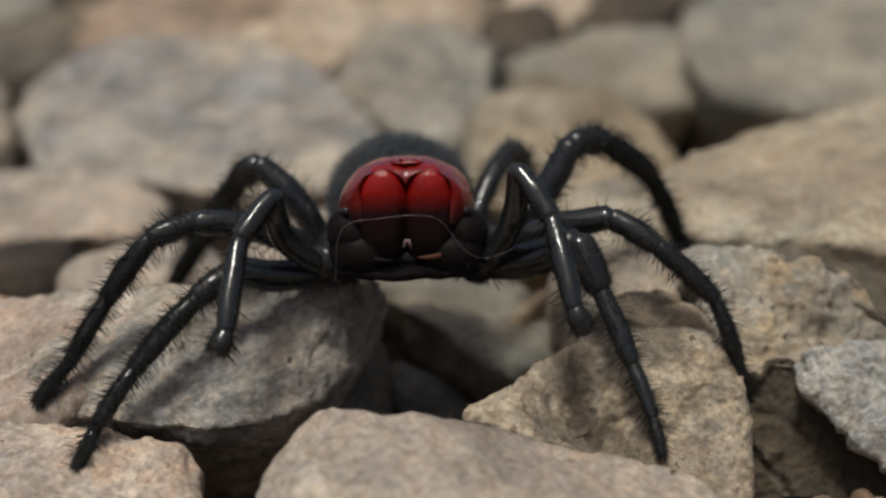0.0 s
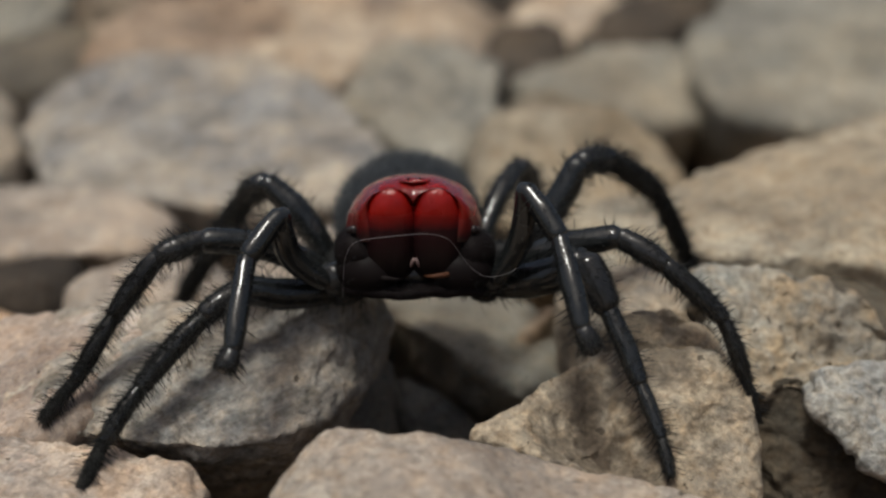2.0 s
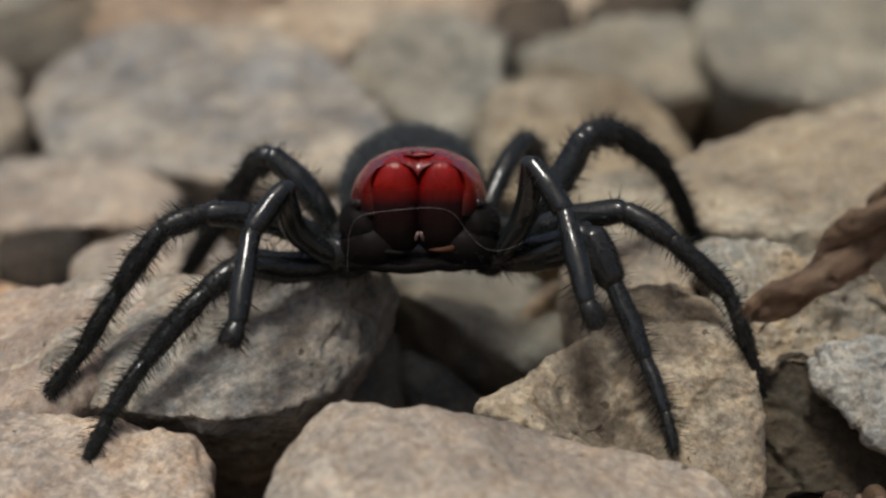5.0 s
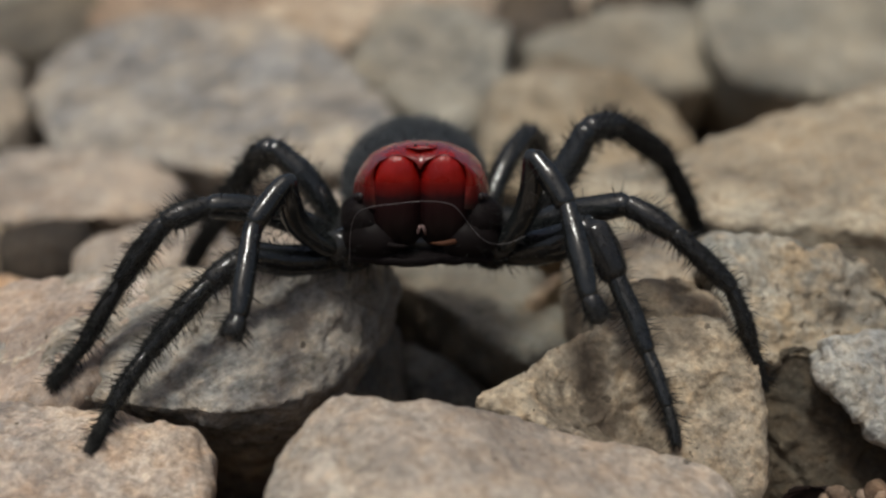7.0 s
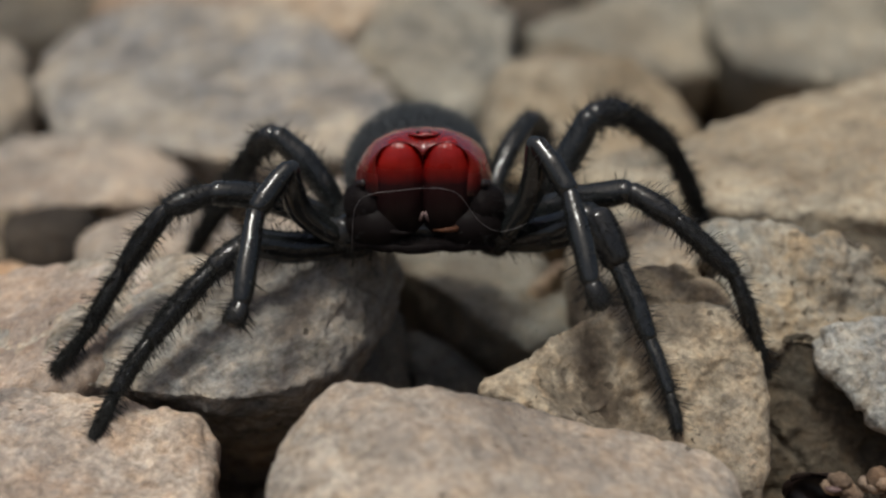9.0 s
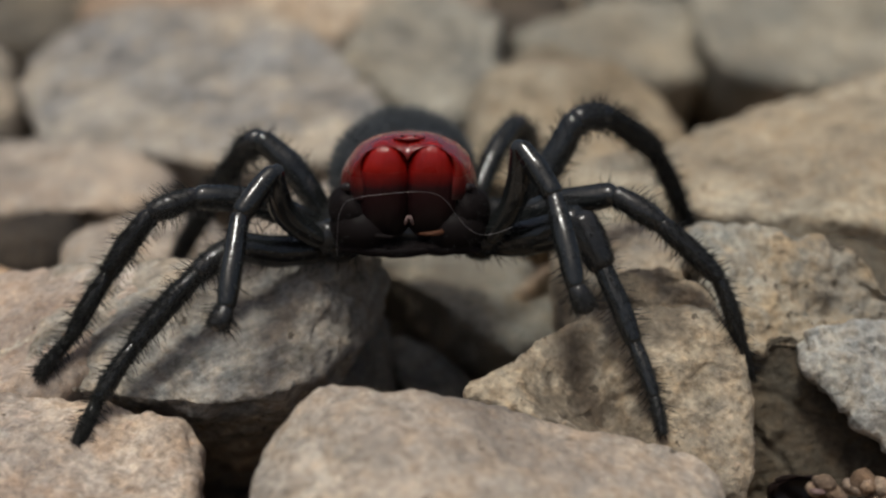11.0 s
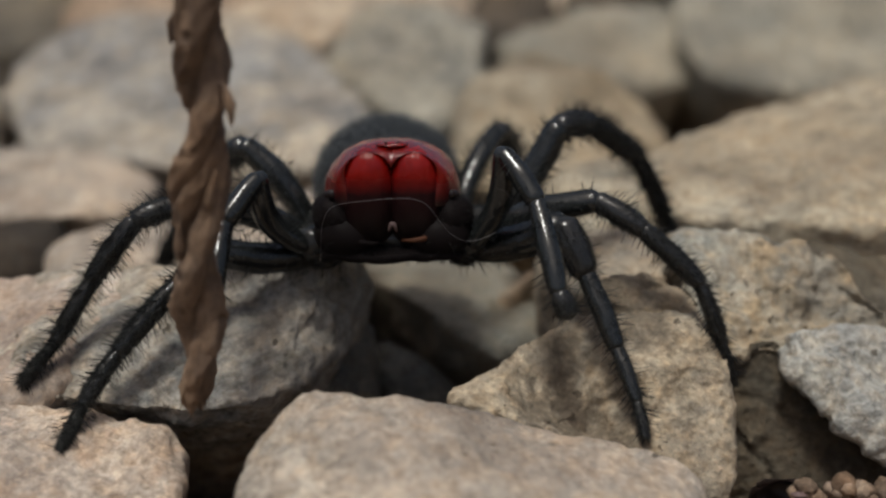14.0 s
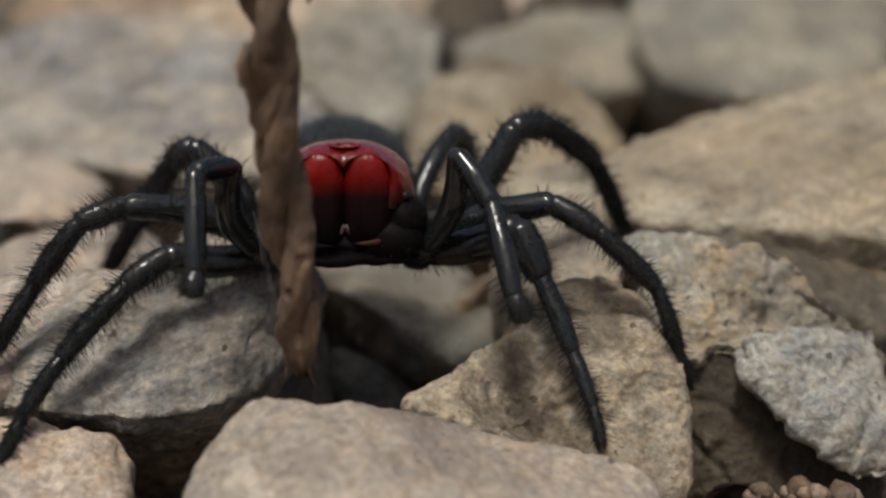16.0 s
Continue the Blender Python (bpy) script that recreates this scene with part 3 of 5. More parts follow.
stone('far_grey', 0.25, 0.3, 'grey stone wedged behind the gap',
      [(-5.5, 76.0, -1.3), (-5.1, 74.0, -1.7), (-3.3, 70.0, -1.2), (-0.1, 65.0, -0.9), (2.3, 62.0, -1.6), (4.8, 59.0, -2.6), (-4.2, 80.0, -2.4), (0.7, 82.0, -3.1), (6.5, 80.0, -3.1), (8.5, 65.0, -1.7), (7.5, 60.5, -1.8), (-6.0, 82.0, -13.0), (0.5, 76.0, -13.0), (4.0, 73.0, -13.0), (6.0, 70.0, -13.0), (8.0, 78.0, -13.0)])
# added to close the gap with dark where only shade lies
stone('dim', 0.6, 0.4, 'added dark stone standing for the shade at the bottom of the gap',
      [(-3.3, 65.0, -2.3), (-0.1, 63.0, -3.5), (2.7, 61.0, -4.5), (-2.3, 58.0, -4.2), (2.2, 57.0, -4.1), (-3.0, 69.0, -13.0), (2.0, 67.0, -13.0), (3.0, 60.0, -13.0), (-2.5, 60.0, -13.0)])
stone('cream', 0.3, 0.1, 'small bright ochre flake of stone',
      [(4.8, 65.0, -0.4), (7.7, 68.5, 0.6), (8.7, 68.0, 0.3), (6.8, 65.5, -0.5), (5.7, 64.5, -0.7), (5.1, 66.2, -6.0), (8.4, 68.7, -6.0), (5.8, 65.8, -6.0)])
stone('tan', 0.6, 0.4, "tan stone behind the spider's leg",
      [(7.6, 64.0, 4.7), (11.0, 65.0, 4.6), (15.9, 63.0, 4.3), (15.2, 57.0, 3.5), (12.0, 57.0, 3.5), (8.7, 56.0, 2.8), (7.5, 59.0, 3.5), (8.2, 67.4, -13.0), (15.2, 66.6, -13.0), (11.9, 61.5, -13.0), (8.0, 63.2, -13.0)])
stone('veined', 1.2, 0.8, 'big bluish grey stone with buff veins',
      [(-43.3, 112.0, 3.4), (-46.1, 124.0, 7.0), (-41.1, 132.0, 9.9), (-30.9, 134.0, 9.8), (-23.5, 136.0, 10.7), (-14.4, 126.0, 8.6), (-4.0, 108.0, 4.7), (-7.0, 96.0, 0.5), (-19.6, 94.0, 0.5), (-28.0, 97.0, 1.6), (-36.9, 100.0, 1.7), (-40.8, 120.4, -13.0), (-39.0, 137.4, -13.0), (-24.0, 140.8, -13.0), (-7.4, 117.0, -13.0), (-20.7, 105.1, -13.0), (-35.4, 110.2, -13.0)])
stone('buff', 1.0, 0.6, 'buff stone over a dark hollow',
      [(-42.5, 93.0, 1.7), (-40.2, 95.0, 1.9), (-33.4, 93.0, 1.8), (-26.8, 89.0, 1.1), (-21.1, 85.0, 0.3), (-21.6, 81.0, 0.1), (-25.7, 80.0, 0.6), (-31.4, 79.0, 1.1), (-36.8, 79.0, 0.2), (-40.8, 97.0, 2.0), (-33.1, 97.0, 2.0), (-22.6, 90.2, 2.0), (-26.5, 85.9, 2.0), (-35.9, 85.0, 2.0)])
stone('buff', 0.8, 0.5, 'low buff stone beside a dark hollow',
      [(-26.2, 68.0, -0.1), (-24.7, 74.0, 1.6), (-19.0, 76.0, 1.6), (-14.0, 74.0, 1.7), (-13.4, 66.0, 1.4), (-17.6, 65.0, 1.4), (-25.2, 73.4, -13.0), (-19.0, 80.2, -13.0), (-14.3, 71.7, -13.0)])
stone('buff', 0.8, 0.5, 'low buff grey stone behind the spider',
      [(-13.7, 72.0, 2.3), (-9.8, 80.0, 2.6), (-7.2, 80.0, 3.1), (-3.4, 64.0, 2.5), (-7.5, 60.0, 3.5), (-11.5, 62.0, 3.2), (-12.9, 76.7, -13.0), (-7.4, 83.5, -13.0), (-7.7, 66.5, -13.0)])
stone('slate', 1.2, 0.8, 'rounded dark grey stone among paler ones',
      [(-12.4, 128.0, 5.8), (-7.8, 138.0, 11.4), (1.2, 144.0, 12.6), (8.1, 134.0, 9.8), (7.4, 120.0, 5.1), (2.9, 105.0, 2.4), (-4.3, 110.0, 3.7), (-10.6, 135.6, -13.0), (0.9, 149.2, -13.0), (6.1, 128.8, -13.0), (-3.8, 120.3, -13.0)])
stone('khaki', 1.2, 0.8, 'rounded tan stone behind the spider',
      [(2.7, 100.0, 2.3), (4.9, 108.0, 6.4), (8.4, 114.0, 9.1), (13.2, 117.0, 9.5), (18.0, 114.0, 7.7), (21.9, 110.0, 5.2), (24.0, 104.0, 2.9), (22.8, 98.0, 2.2), (16.1, 88.0, 1.5), (3.1, 86.0, 1.5), (4.3, 104.0, -13.0), (13.0, 123.0, -13.0), (24.0, 113.0, -13.0), (11.0, 99.0, -13.0)])
stone('far_grey', 1.4, 0.8, 'pale grey stone in the blurred distance',
      [(9.4, 142.0, 6.4), (13.6, 148.0, 7.6), (25.5, 156.0, 10.3), (37.2, 156.0, 9.9), (32.9, 130.0, 2.8), (23.1, 126.0, 2.5), (11.5, 150.2, -13.0), (25.2, 162.1, -13.0), (31.5, 139.9, -13.0)])
stone('far_grey', 1.4, 0.8, 'large grey stone with yellowish patches',
      [(35.2, 152.0, 10.6), (45.3, 172.0, 15.7), (57.5, 178.0, 18.1), (85.3, 176.0, 19.4), (60.3, 124.0, 2.5), (50.8, 122.0, 2.7), (41.5, 121.0, 3.1), (35.0, 124.0, 4.6), (33.1, 130.0, 5.4), (37.1, 158.6, -13.0), (56.1, 180.7, -13.0), (58.5, 140.0, -13.0), (44.0, 142.0, -13.0), (40.0, 150.0, -13.0)])
stone('far_grey', 2, 1, 'grey stone far back',
      [(-92.8, 212.0, 18.5), (-74.5, 212.0, 19.0), (-67.5, 204.0, 15.2), (-64.8, 190.0, 11.1), (-68.2, 180.0, 9.1), (-80.3, 180.0, 8.6), (-90.1, 217.7, -13.0), (-68.5, 210.8, -13.0), (-69.2, 190.4, -13.0)])
# three dark shapes take the place of shaded gaps between far stones
stone('dark', 2, 1, 'dark stone shape far back, painted shade between stones',
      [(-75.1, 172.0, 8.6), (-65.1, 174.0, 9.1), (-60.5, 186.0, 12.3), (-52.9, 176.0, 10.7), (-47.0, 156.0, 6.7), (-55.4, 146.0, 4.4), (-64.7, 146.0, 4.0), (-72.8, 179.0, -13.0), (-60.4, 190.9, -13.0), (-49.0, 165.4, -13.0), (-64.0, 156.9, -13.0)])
stone('deep', 2, 1, 'dark stone shape far back, painted shade between stones',
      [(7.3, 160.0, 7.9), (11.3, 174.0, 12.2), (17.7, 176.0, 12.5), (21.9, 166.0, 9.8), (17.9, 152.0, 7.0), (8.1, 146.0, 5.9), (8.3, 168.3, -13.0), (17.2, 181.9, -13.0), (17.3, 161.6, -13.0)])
stone('deep', 2, 1, 'dark stone shape far back, painted shade between stones',
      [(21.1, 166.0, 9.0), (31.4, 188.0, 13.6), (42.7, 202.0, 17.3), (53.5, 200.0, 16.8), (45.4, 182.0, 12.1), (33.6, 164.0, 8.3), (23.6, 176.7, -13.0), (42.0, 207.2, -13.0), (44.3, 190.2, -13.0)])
# added filler: a hollow's shade, put into a dark stone
stone('gap_shade', 0.8, 0.5, 'dark filler stone standing for the shade in a hollow',
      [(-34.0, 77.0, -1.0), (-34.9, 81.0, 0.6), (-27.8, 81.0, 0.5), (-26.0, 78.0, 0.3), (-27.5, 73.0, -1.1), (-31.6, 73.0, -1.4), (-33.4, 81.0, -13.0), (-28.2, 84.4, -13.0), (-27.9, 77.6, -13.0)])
stone('ochre', 0.8, 0.4, 'orange tan stone beside a hollow',
      [(-32.5, 69.0, 0.2), (-29.8, 71.0, 0.1), (-27.4, 69.0, -0.2), (-26.5, 65.0, -0.2), (-30.4, 64.0, 0.2), (-32.1, 71.8, -13.0), (-27.7, 71.8, -13.0), (-30.3, 67.5, -13.0)])
stone('umber', 1.6, 1.3, 'wide brownish tan stone with dark spots far back',
      [(-51.0, 152.0, 7.1), (-53.0, 168.0, 12.2), (-46.4, 184.0, 14.9), (-34.9, 188.0, 15.6), (-25.3, 184.0, 15.1), (-21.5, 164.0, 10.0), (-26.1, 150.0, 7.4), (-33.8, 146.0, 6.9), (-41.7, 144.0, 6.3), (-48.9, 163.9, -13.0), (-45.0, 191.1, -13.0), (-27.0, 191.1, -13.0), (-27.7, 162.2, -13.0), (-41.0, 157.1, -13.0)])
stone('cream', 1.6, 1.3, 'broad cream and tan stone in the blurred distance',
      [(-28.2, 158.0, 8.1), (-30.4, 190.0, 14.9), (-15.1, 206.0, 16.6), (2.8, 208.0, 16.1), (12.5, 194.0, 11.8), (9.5, 172.0, 6.7), (-6.9, 158.0, 6.5), (-14.8, 146.0, 5.7), (-20.6, 150.0, 6.6), (-25.5, 170.7, -13.0), (-14.3, 211.5, -13.0), (9.1, 201.3, -13.0), (-7.4, 170.7, -13.0), (-19.1, 163.9, -13.0)])
stone('umber', 1.6, 1.0, 'small brownish stone lying before a cream one',
      [(-13.3, 180.0, 14.0), (-9.5, 198.0, 16.9), (-4.9, 196.0, 16.2), (-5.4, 180.0, 13.1), (-10.1, 172.0, 11.9), (-12.6, 188.8, -13.0), (-5.4, 202.4, -13.0), (-9.9, 182.0, -13.0)])
stone('umber', 1.4, 0.8, 'small rusty stone between larger ones',
      [(-17.3, 138.0, 5.7), (-15.1, 142.0, 6.8), (-11.7, 138.0, 5.8), (-12.1, 132.0, 4.6), (-15.6, 132.0, 4.7), (-16.8, 143.8, -13.0), (-12.1, 143.8, -13.0), (-15.4, 138.7, -13.0)])
stone('cream', 1.6, 1.0, 'cream stone in the blurred distance',
      [(11.1, 186.0, 10.9), (18.3, 204.0, 15.7), (31.3, 208.0, 17.1), (37.7, 202.0, 15.3), (32.4, 182.0, 10.3), (19.2, 172.0, 7.6), (13.2, 194.9, -13.0), (30.3, 213.7, -13.0), (31.3, 191.6, -13.0)])
stone('umber', 2, 0.9, 'brownish stone in the blurred distance',
      [(-7.9, 235.3, 19.7), (-11.7, 240.7, 21.5), (-17.5, 244.0, 22.7), (-23.8, 241.3, 22.0), (-25.4, 236.7, 20.2), (-21.4, 228.0, 17.3), (-16.7, 226.0, 16.1), (-9.7, 229.3, 17.3), (-9.3, 243.3, -13.0), (-17.4, 250.7, -13.0), (-24.1, 244.5, -13.0), (-16.7, 235.4, -13.0)])
stone('tan', 2, 0.9, 'tan stone in the blurred distance',
      [(6.1, 238.0, 20.1), (3.5, 244.6, 23.0), (-4.2, 246.9, 24.0), (-10.0, 245.0, 23.7), (-11.9, 239.4, 20.7), (-10.7, 231.8, 16.9), (-1.9, 229.0, 16.2), (3.5, 231.5, 17.4), (4.7, 246.0, -13.0), (-4.1, 253.6, -13.0), (-10.6, 247.2, -13.0), (-2.1, 238.4, -13.0)])
stone('buff', 2, 0.9, 'buff stone in the blurred distance',
      [(47.9, 237.7, 20.0), (45.2, 244.8, 23.2), (38.4, 246.9, 24.7), (29.8, 245.6, 23.3), (23.6, 238.1, 20.2), (24.7, 231.5, 17.0), (36.0, 229.0, 15.7), (41.1, 230.5, 17.1), (46.1, 245.7, -13.0), (38.0, 253.6, -13.0), (25.4, 246.1, -13.0), (36.0, 238.4, -13.0)])
stone('tan', 2, 0.9, 'tan stone in the blurred distance',
      [(-54.5, 226.5, 18.2), (-57.3, 231.1, 20.5), (-67.2, 233.8, 21.5), (-72.2, 231.2, 20.6), (-75.0, 225.9, 18.1), (-70.3, 220.0, 15.3), (-63.0, 216.1, 12.9), (-54.2, 219.9, 15.3), (-56.0, 234.3, -13.0), (-66.7, 240.6, -13.0), (-73.4, 233.9, -13.0), (-63.1, 225.5, -13.0)])
stone('buff', 2, 0.9, 'buff stone in the blurred distance',
      [(-32.7, 230.6, 19.2), (-37.4, 237.4, 22.5), (-44.6, 240.9, 24.7), (-52.6, 239.2, 23.4), (-55.7, 231.7, 19.9), (-53.0, 227.0, 17.7), (-44.0, 223.0, 15.5), (-38.9, 224.4, 17.0), (-34.5, 238.8, -13.0), (-44.6, 247.5, -13.0), (-54.1, 239.8, -13.0), (-44.1, 232.3, -13.0)])
stone('cream', 2, 0.9, 'cream stone in the blurred distance',
      [(-17.3, 235.7, 21.0), (-20.5, 239.1, 22.6), (-31.4, 242.9, 24.7), (-35.3, 241.6, 23.6), (-40.4, 233.5, 19.9), (-34.5, 226.6, 16.6), (-28.0, 225.0, 16.4), (-22.3, 226.7, 17.1), (-19.0, 243.4, -13.0), (-31.0, 249.6, -13.0), (-38.6, 241.6, -13.0), (-28.1, 234.3, -13.0)])
stone('tan', 2, 0.9, 'tan stone in the blurred distance',
      [(26.0, 236.0, 21.0), (20.4, 241.3, 23.4), (16.5, 242.8, 24.9), (8.5, 241.6, 23.4), (3.1, 234.4, 20.1), (6.9, 227.1, 16.9), (11.4, 225.1, 15.4), (18.7, 226.6, 17.0), (24.2, 243.8, -13.0), (16.1, 249.6, -13.0), (4.7, 242.4, -13.0), (11.8, 234.5, -13.0)])
stone('tan', 2, 0.9, 'tan stone in the blurred distance',
      [(70.3, 239.0, 21.8), (65.6, 245.0, 25.0), (56.6, 247.0, 26.2), (46.6, 244.6, 25.3), (43.5, 237.1, 20.8), (47.3, 230.4, 17.3), (56.6, 229.1, 16.2), (64.1, 231.5, 17.7), (68.2, 246.9, -13.0), (56.6, 253.6, -13.0), (45.4, 245.2, -13.0), (56.6, 238.4, -13.0)])
stone('far_grey', 2, 0.9, 'grey stone in the blurred distance',
      [(87.4, 223.3, 20.4), (87.5, 230.5, 24.9), (81.1, 233.8, 27.7), (69.4, 231.9, 25.5), (60.9, 224.7, 21.2), (64.4, 218.5, 17.2), (70.3, 216.2, 16.2), (83.9, 220.2, 18.8), (85.6, 231.5, -13.0), (80.3, 240.5, -13.0), (63.1, 232.7, -13.0), (71.1, 225.5, -13.0)])
stone('tan', 2, 0.9, 'tan stone in the blurred distance',
      [(-71.9, 234.7, 23.4), (-77.2, 241.0, 26.9), (-87.7, 243.9, 28.1), (-99.5, 239.9, 25.9), (-99.6, 235.0, 23.6), (-95.1, 230.2, 21.5), (-84.9, 226.0, 19.6), (-75.4, 228.8, 20.7), (-74.1, 242.8, -13.0), (-87.5, 250.6, -13.0), (-97.6, 243.0, -13.0), (-85.1, 235.4, -13.0)])
stone('tan_face', 0.18, 0.34, 'rounded brownish tan stone leaning on a pitted one',
      [(8.1, 51.2, 2.8), (8.8, 51.6, 4.2), (9.6, 52.0, 4.8), (11.0, 52.3, 5.3), (12.6, 52.2, 5.6), (13.8, 51.8, 5.2), (14.6, 51.0, 4.0), (15.0, 50.6, 2.7), (11.5, 50.9, 2.2), (8.6, 54.5, 2.0), (14.0, 54.0, 2.6), (9.0, 55.2, -13.0), (14.4, 54.6, -13.0), (14.2, 51.4, -13.0), (9.2, 51.8, -13.0)], worn=0.8, ledge=0.12)


def lump(verts, faces, at, size, rnd, rings=6, sides=9):
    """One rough pebble added to the lists of a joined mesh, in millimetres."""
    o, start = Vector([rnd.uniform(0, 90) for _ in range(3)]), len(verts)
    turn = Euler([rnd.uniform(0, 6.28) for _ in range(3)]).to_matrix()
    r = Vector([size * rnd.uniform(0.6, 1.25) for _ in range(2)] + [size * rnd.uniform(0.4, 0.8)])
    for i in range(rings + 1):
        for k in range(sides):
            a, b = math.pi * i / rings, 2 * math.pi * (k + 0.5 * (i % 2)) / sides
            p = Vector((math.sin(a) * math.cos(b), math.sin(a) * math.sin(b), math.cos(a)))
            p *= 1 + 0.45 * noise.noise(p * 1.3 + o) + 0.12 * noise.noise(p * 4 + o)
            p = turn @ Vector([c * s for c, s in zip(p, r)])
            verts.append((Vector(at) + p) * MM)
    for i in range(rings):
        for k in range(sides):
            a, b = start + i * sides, start + (i + 1) * sides
            faces.append((a + k, b + k, b + (k + 1) % sides, a + (k + 1) % sides))


def scatter():
    rnd = random.Random(5)
    verts, faces = [], []
    for _ in range(900):
        a, d = rnd.uniform(0, 6.283), 60 * 12 ** rnd.random()
        x, y = d * math.cos(a), 60 + d * math.sin(a)
        ahead = -8 < y < 235 and abs(x) < 22 + y * 0.46
        if ahead or (abs(x) < 40 and -30 < y < 40):
            continue
        s = rnd.uniform(7, 17)
        lump(verts, faces, (x, y, -12 + s * 0.35), s, rnd, 9, 13)
    me = bpy.data.meshes.new("loose_stones")
    me.from_pydata(verts, [], faces)
    me.materials.append(SCREE)
    me.polygons.foreach_set("use_smooth", [True] * len(faces))
    ob = placed(new("loose_stones", me), Matrix())
    tagged(ob, "loose buff and grey stones spread over the soil", "stones", kind="stuff")
    verts, faces = [], []
    for _ in range(1500):
        x, y = rnd.uniform(-60, 60), rnd.uniform(33, 150)
        s = rnd.uniform(0.5, 2.2)
        lump(verts, faces, (x, y, -13.2), s, rnd)
    me = bpy.data.meshes.new("grit")
    me.from_pydata(verts, [], faces)
    me.materials.append(SCREE)
    ob = placed(new("grit", me), Matrix())
    tagged(ob, "small brown grit lying in the gaps between stones", "grit", kind="stuff")


scatter()

# ---- spider ----
spider = placed(new("spider"), pose(-1.1 * MM, 54 * MM, 0.0))
tagged(spider, "black hairy spider with a glossy red head standing on stones", "spider")


def fuzz(bm, centre, radii, count, length, rnd, r=0.022, keep=None):
    """Fine hairs standing on a rounded body."""
    for _ in range(count):
        p = Vector([rnd.gauss(0, 1) for _ in range(3)]).normalized()
        if keep and not keep(p):
            continue
        base = Vector([c + q * a * 0.99 for c, q, a in zip(centre, radii, p)])
        nrm = Vector([a / q for q, a in zip(radii, p)]).normalized()
        lean = Vector([rnd.uniform(-0.5, 0.5) for _ in range(3)]) + Vector((0, 0.3, 0))
        spike(bm, base, base + (nrm + lean).normalized() * length * rnd.uniform(0.5, 1.4), r)


def spider_body():
    rnd = random.Random(11)
    at = lambda x, y, z: pose(x * MM, y * MM, z * MM)

    # hood of the carapace: a rolled double rim round the chelicerae, then arches back to the waist (y, half width, height)
    arches = [(-2.3, 3.36, 3.0), (-1.6, 3.46, 2.98), (-0.6, 3.46, 2.88), (0.6, 3.4, 2.6), (2.0, 3.1, 2.1), (3.2, 2.5, 1.5), (4.0, 1.4, 0.8), (4.2, 0.2, 0.3)]
    rims = [(-2.6, 0.0), (-3.0, 0.0), (-3.16, 0.05), (-3.26, 0.13), (-3.3, 0.24), (-3.28, 0.36), (-3.2, 0.52), (-2.95, 0.7), (-2.65, 0.87)]

    def arch(k, y, wide, high):
        t = radians(-96 + 192 * k / 80)
        sx, cz = math.sin(t), math.cos(t)
        return Vector((wide * math.copysign(abs(sx) ** 0.86, sx), y, high * cz ** 0.92 if cz > 0 else 1.5 * cz))

    def rim(k):
        # two round openings side by side with a wedge between them
        s = k / 40 - 1
        if abs(s) > 0.76:
            return Vector((math.copysign(2.2 - 1.8 * (abs(s) - 0.76), s), 0, 1.55 - 1.45 * (abs(s) - 0.76) / 0.24))
        x = 2.2 * s / 0.76
        lobe = math.sqrt(max(0.0, 1 - ((abs(x) - 1.1) / 1.1) ** 2))
        z = 1.55 + 1.22 * lobe
        if abs(x) < 1.1:
            z = 1.85 + 0.92 * lobe ** 1.5
        return Vector((x, 0, z))

    def wrinkled(p):
        rough = 0.04 * noise.noise(Vector((p.x * 2.2, p.y * 1.5, p.z * 1.1))) + 0.02 * noise.noise(Vector((p.x * 6, p.y * 4, p.z * 3)))
        return Vector((p.x * (1 + rough * 0.5), p.y + rough, p.z + rough))

    bm = bmesh.new()
    rings = []
    for y, out in rims:
        ring = []
        for k in range(81):
            p = rim(k).lerp(arch(k, 0, 3.36, 3.0), out)
            # the sides lie further back than the brow
            p.y = y + 0.28 * out * max(0.0, abs(p.x) - 1.6) - 0.1 * math.exp(-(p.x / 0.5) ** 2) * (1 - out)
            ring.append(bm.verts.new(wrinkled(p) * MM))
        rings.append(ring)
    for y, wide, high in arches:
        ring = []
        for k in range(81):
            p = arch(k, y, wide, high)
            p.y += 0.28 * max(0.0, abs(p.x) - 1.6) * max(0.0, min(1.0, -y - 1.3))
            ring.append(bm.verts.new(wrinkled(p) * MM))
        rings.append(ring)
    for p, q in zip(rings, rings[1:]):
        for k in range(80):
            bm.faces.new((p[k], q[k], q[k + 1], p[k + 1]))
    bmesh.ops.recalc_face_normals(bm, faces=bm.faces)
    carapace = part("carapace", bm, [RED_HEAD], spider, at(-1.1, 53.5, 9.7), "glossy dark red carapace with a rolled double rim")
    bm = bmesh.new()
    blob(bm, (0, 0, 2.96), (0.75, 0.45, 0.13), 24, 14, lambda p: p * (1 + 0.3 * noise.noise(p * 2)))
    part("eye_tubercle", bm, [RED_HEAD], carapace, at(-1.05, 51.0, 9.7), "low dark red eye mound")

    def jaw(p, side):
        # steep in front, bulging above, drawn out below
        p = Vector([math.copysign(abs(c) ** k, c) for c, k in zip(p, (0.95, 0.8, 0.72))])
        low = max(0.0, -p.z)
        if p.z < 0:
            p.z *= 0.8
        p.x = p.x * (1 + 0.08 * low)
        p.y = p.y * (1 - 0.12 * low) - 0.3 * max(0.0, p.z) ** 2
        return p

    for side in (-1, 1):
        bm = bmesh.new()
        for w in blob(bm, (0, 0, 0), (1.3, 1.4, 2.84), 48, 44, lambda p: jaw(p, side)):
            q = w.co / MM
            w.co += q.normalized() * MM * (0.03 * noise.noise(q * 1.6) + 0.012 * noise.noise(q * 5))
        jawm = at(-1.1 + side * 1.13, 51.2, 9.7)
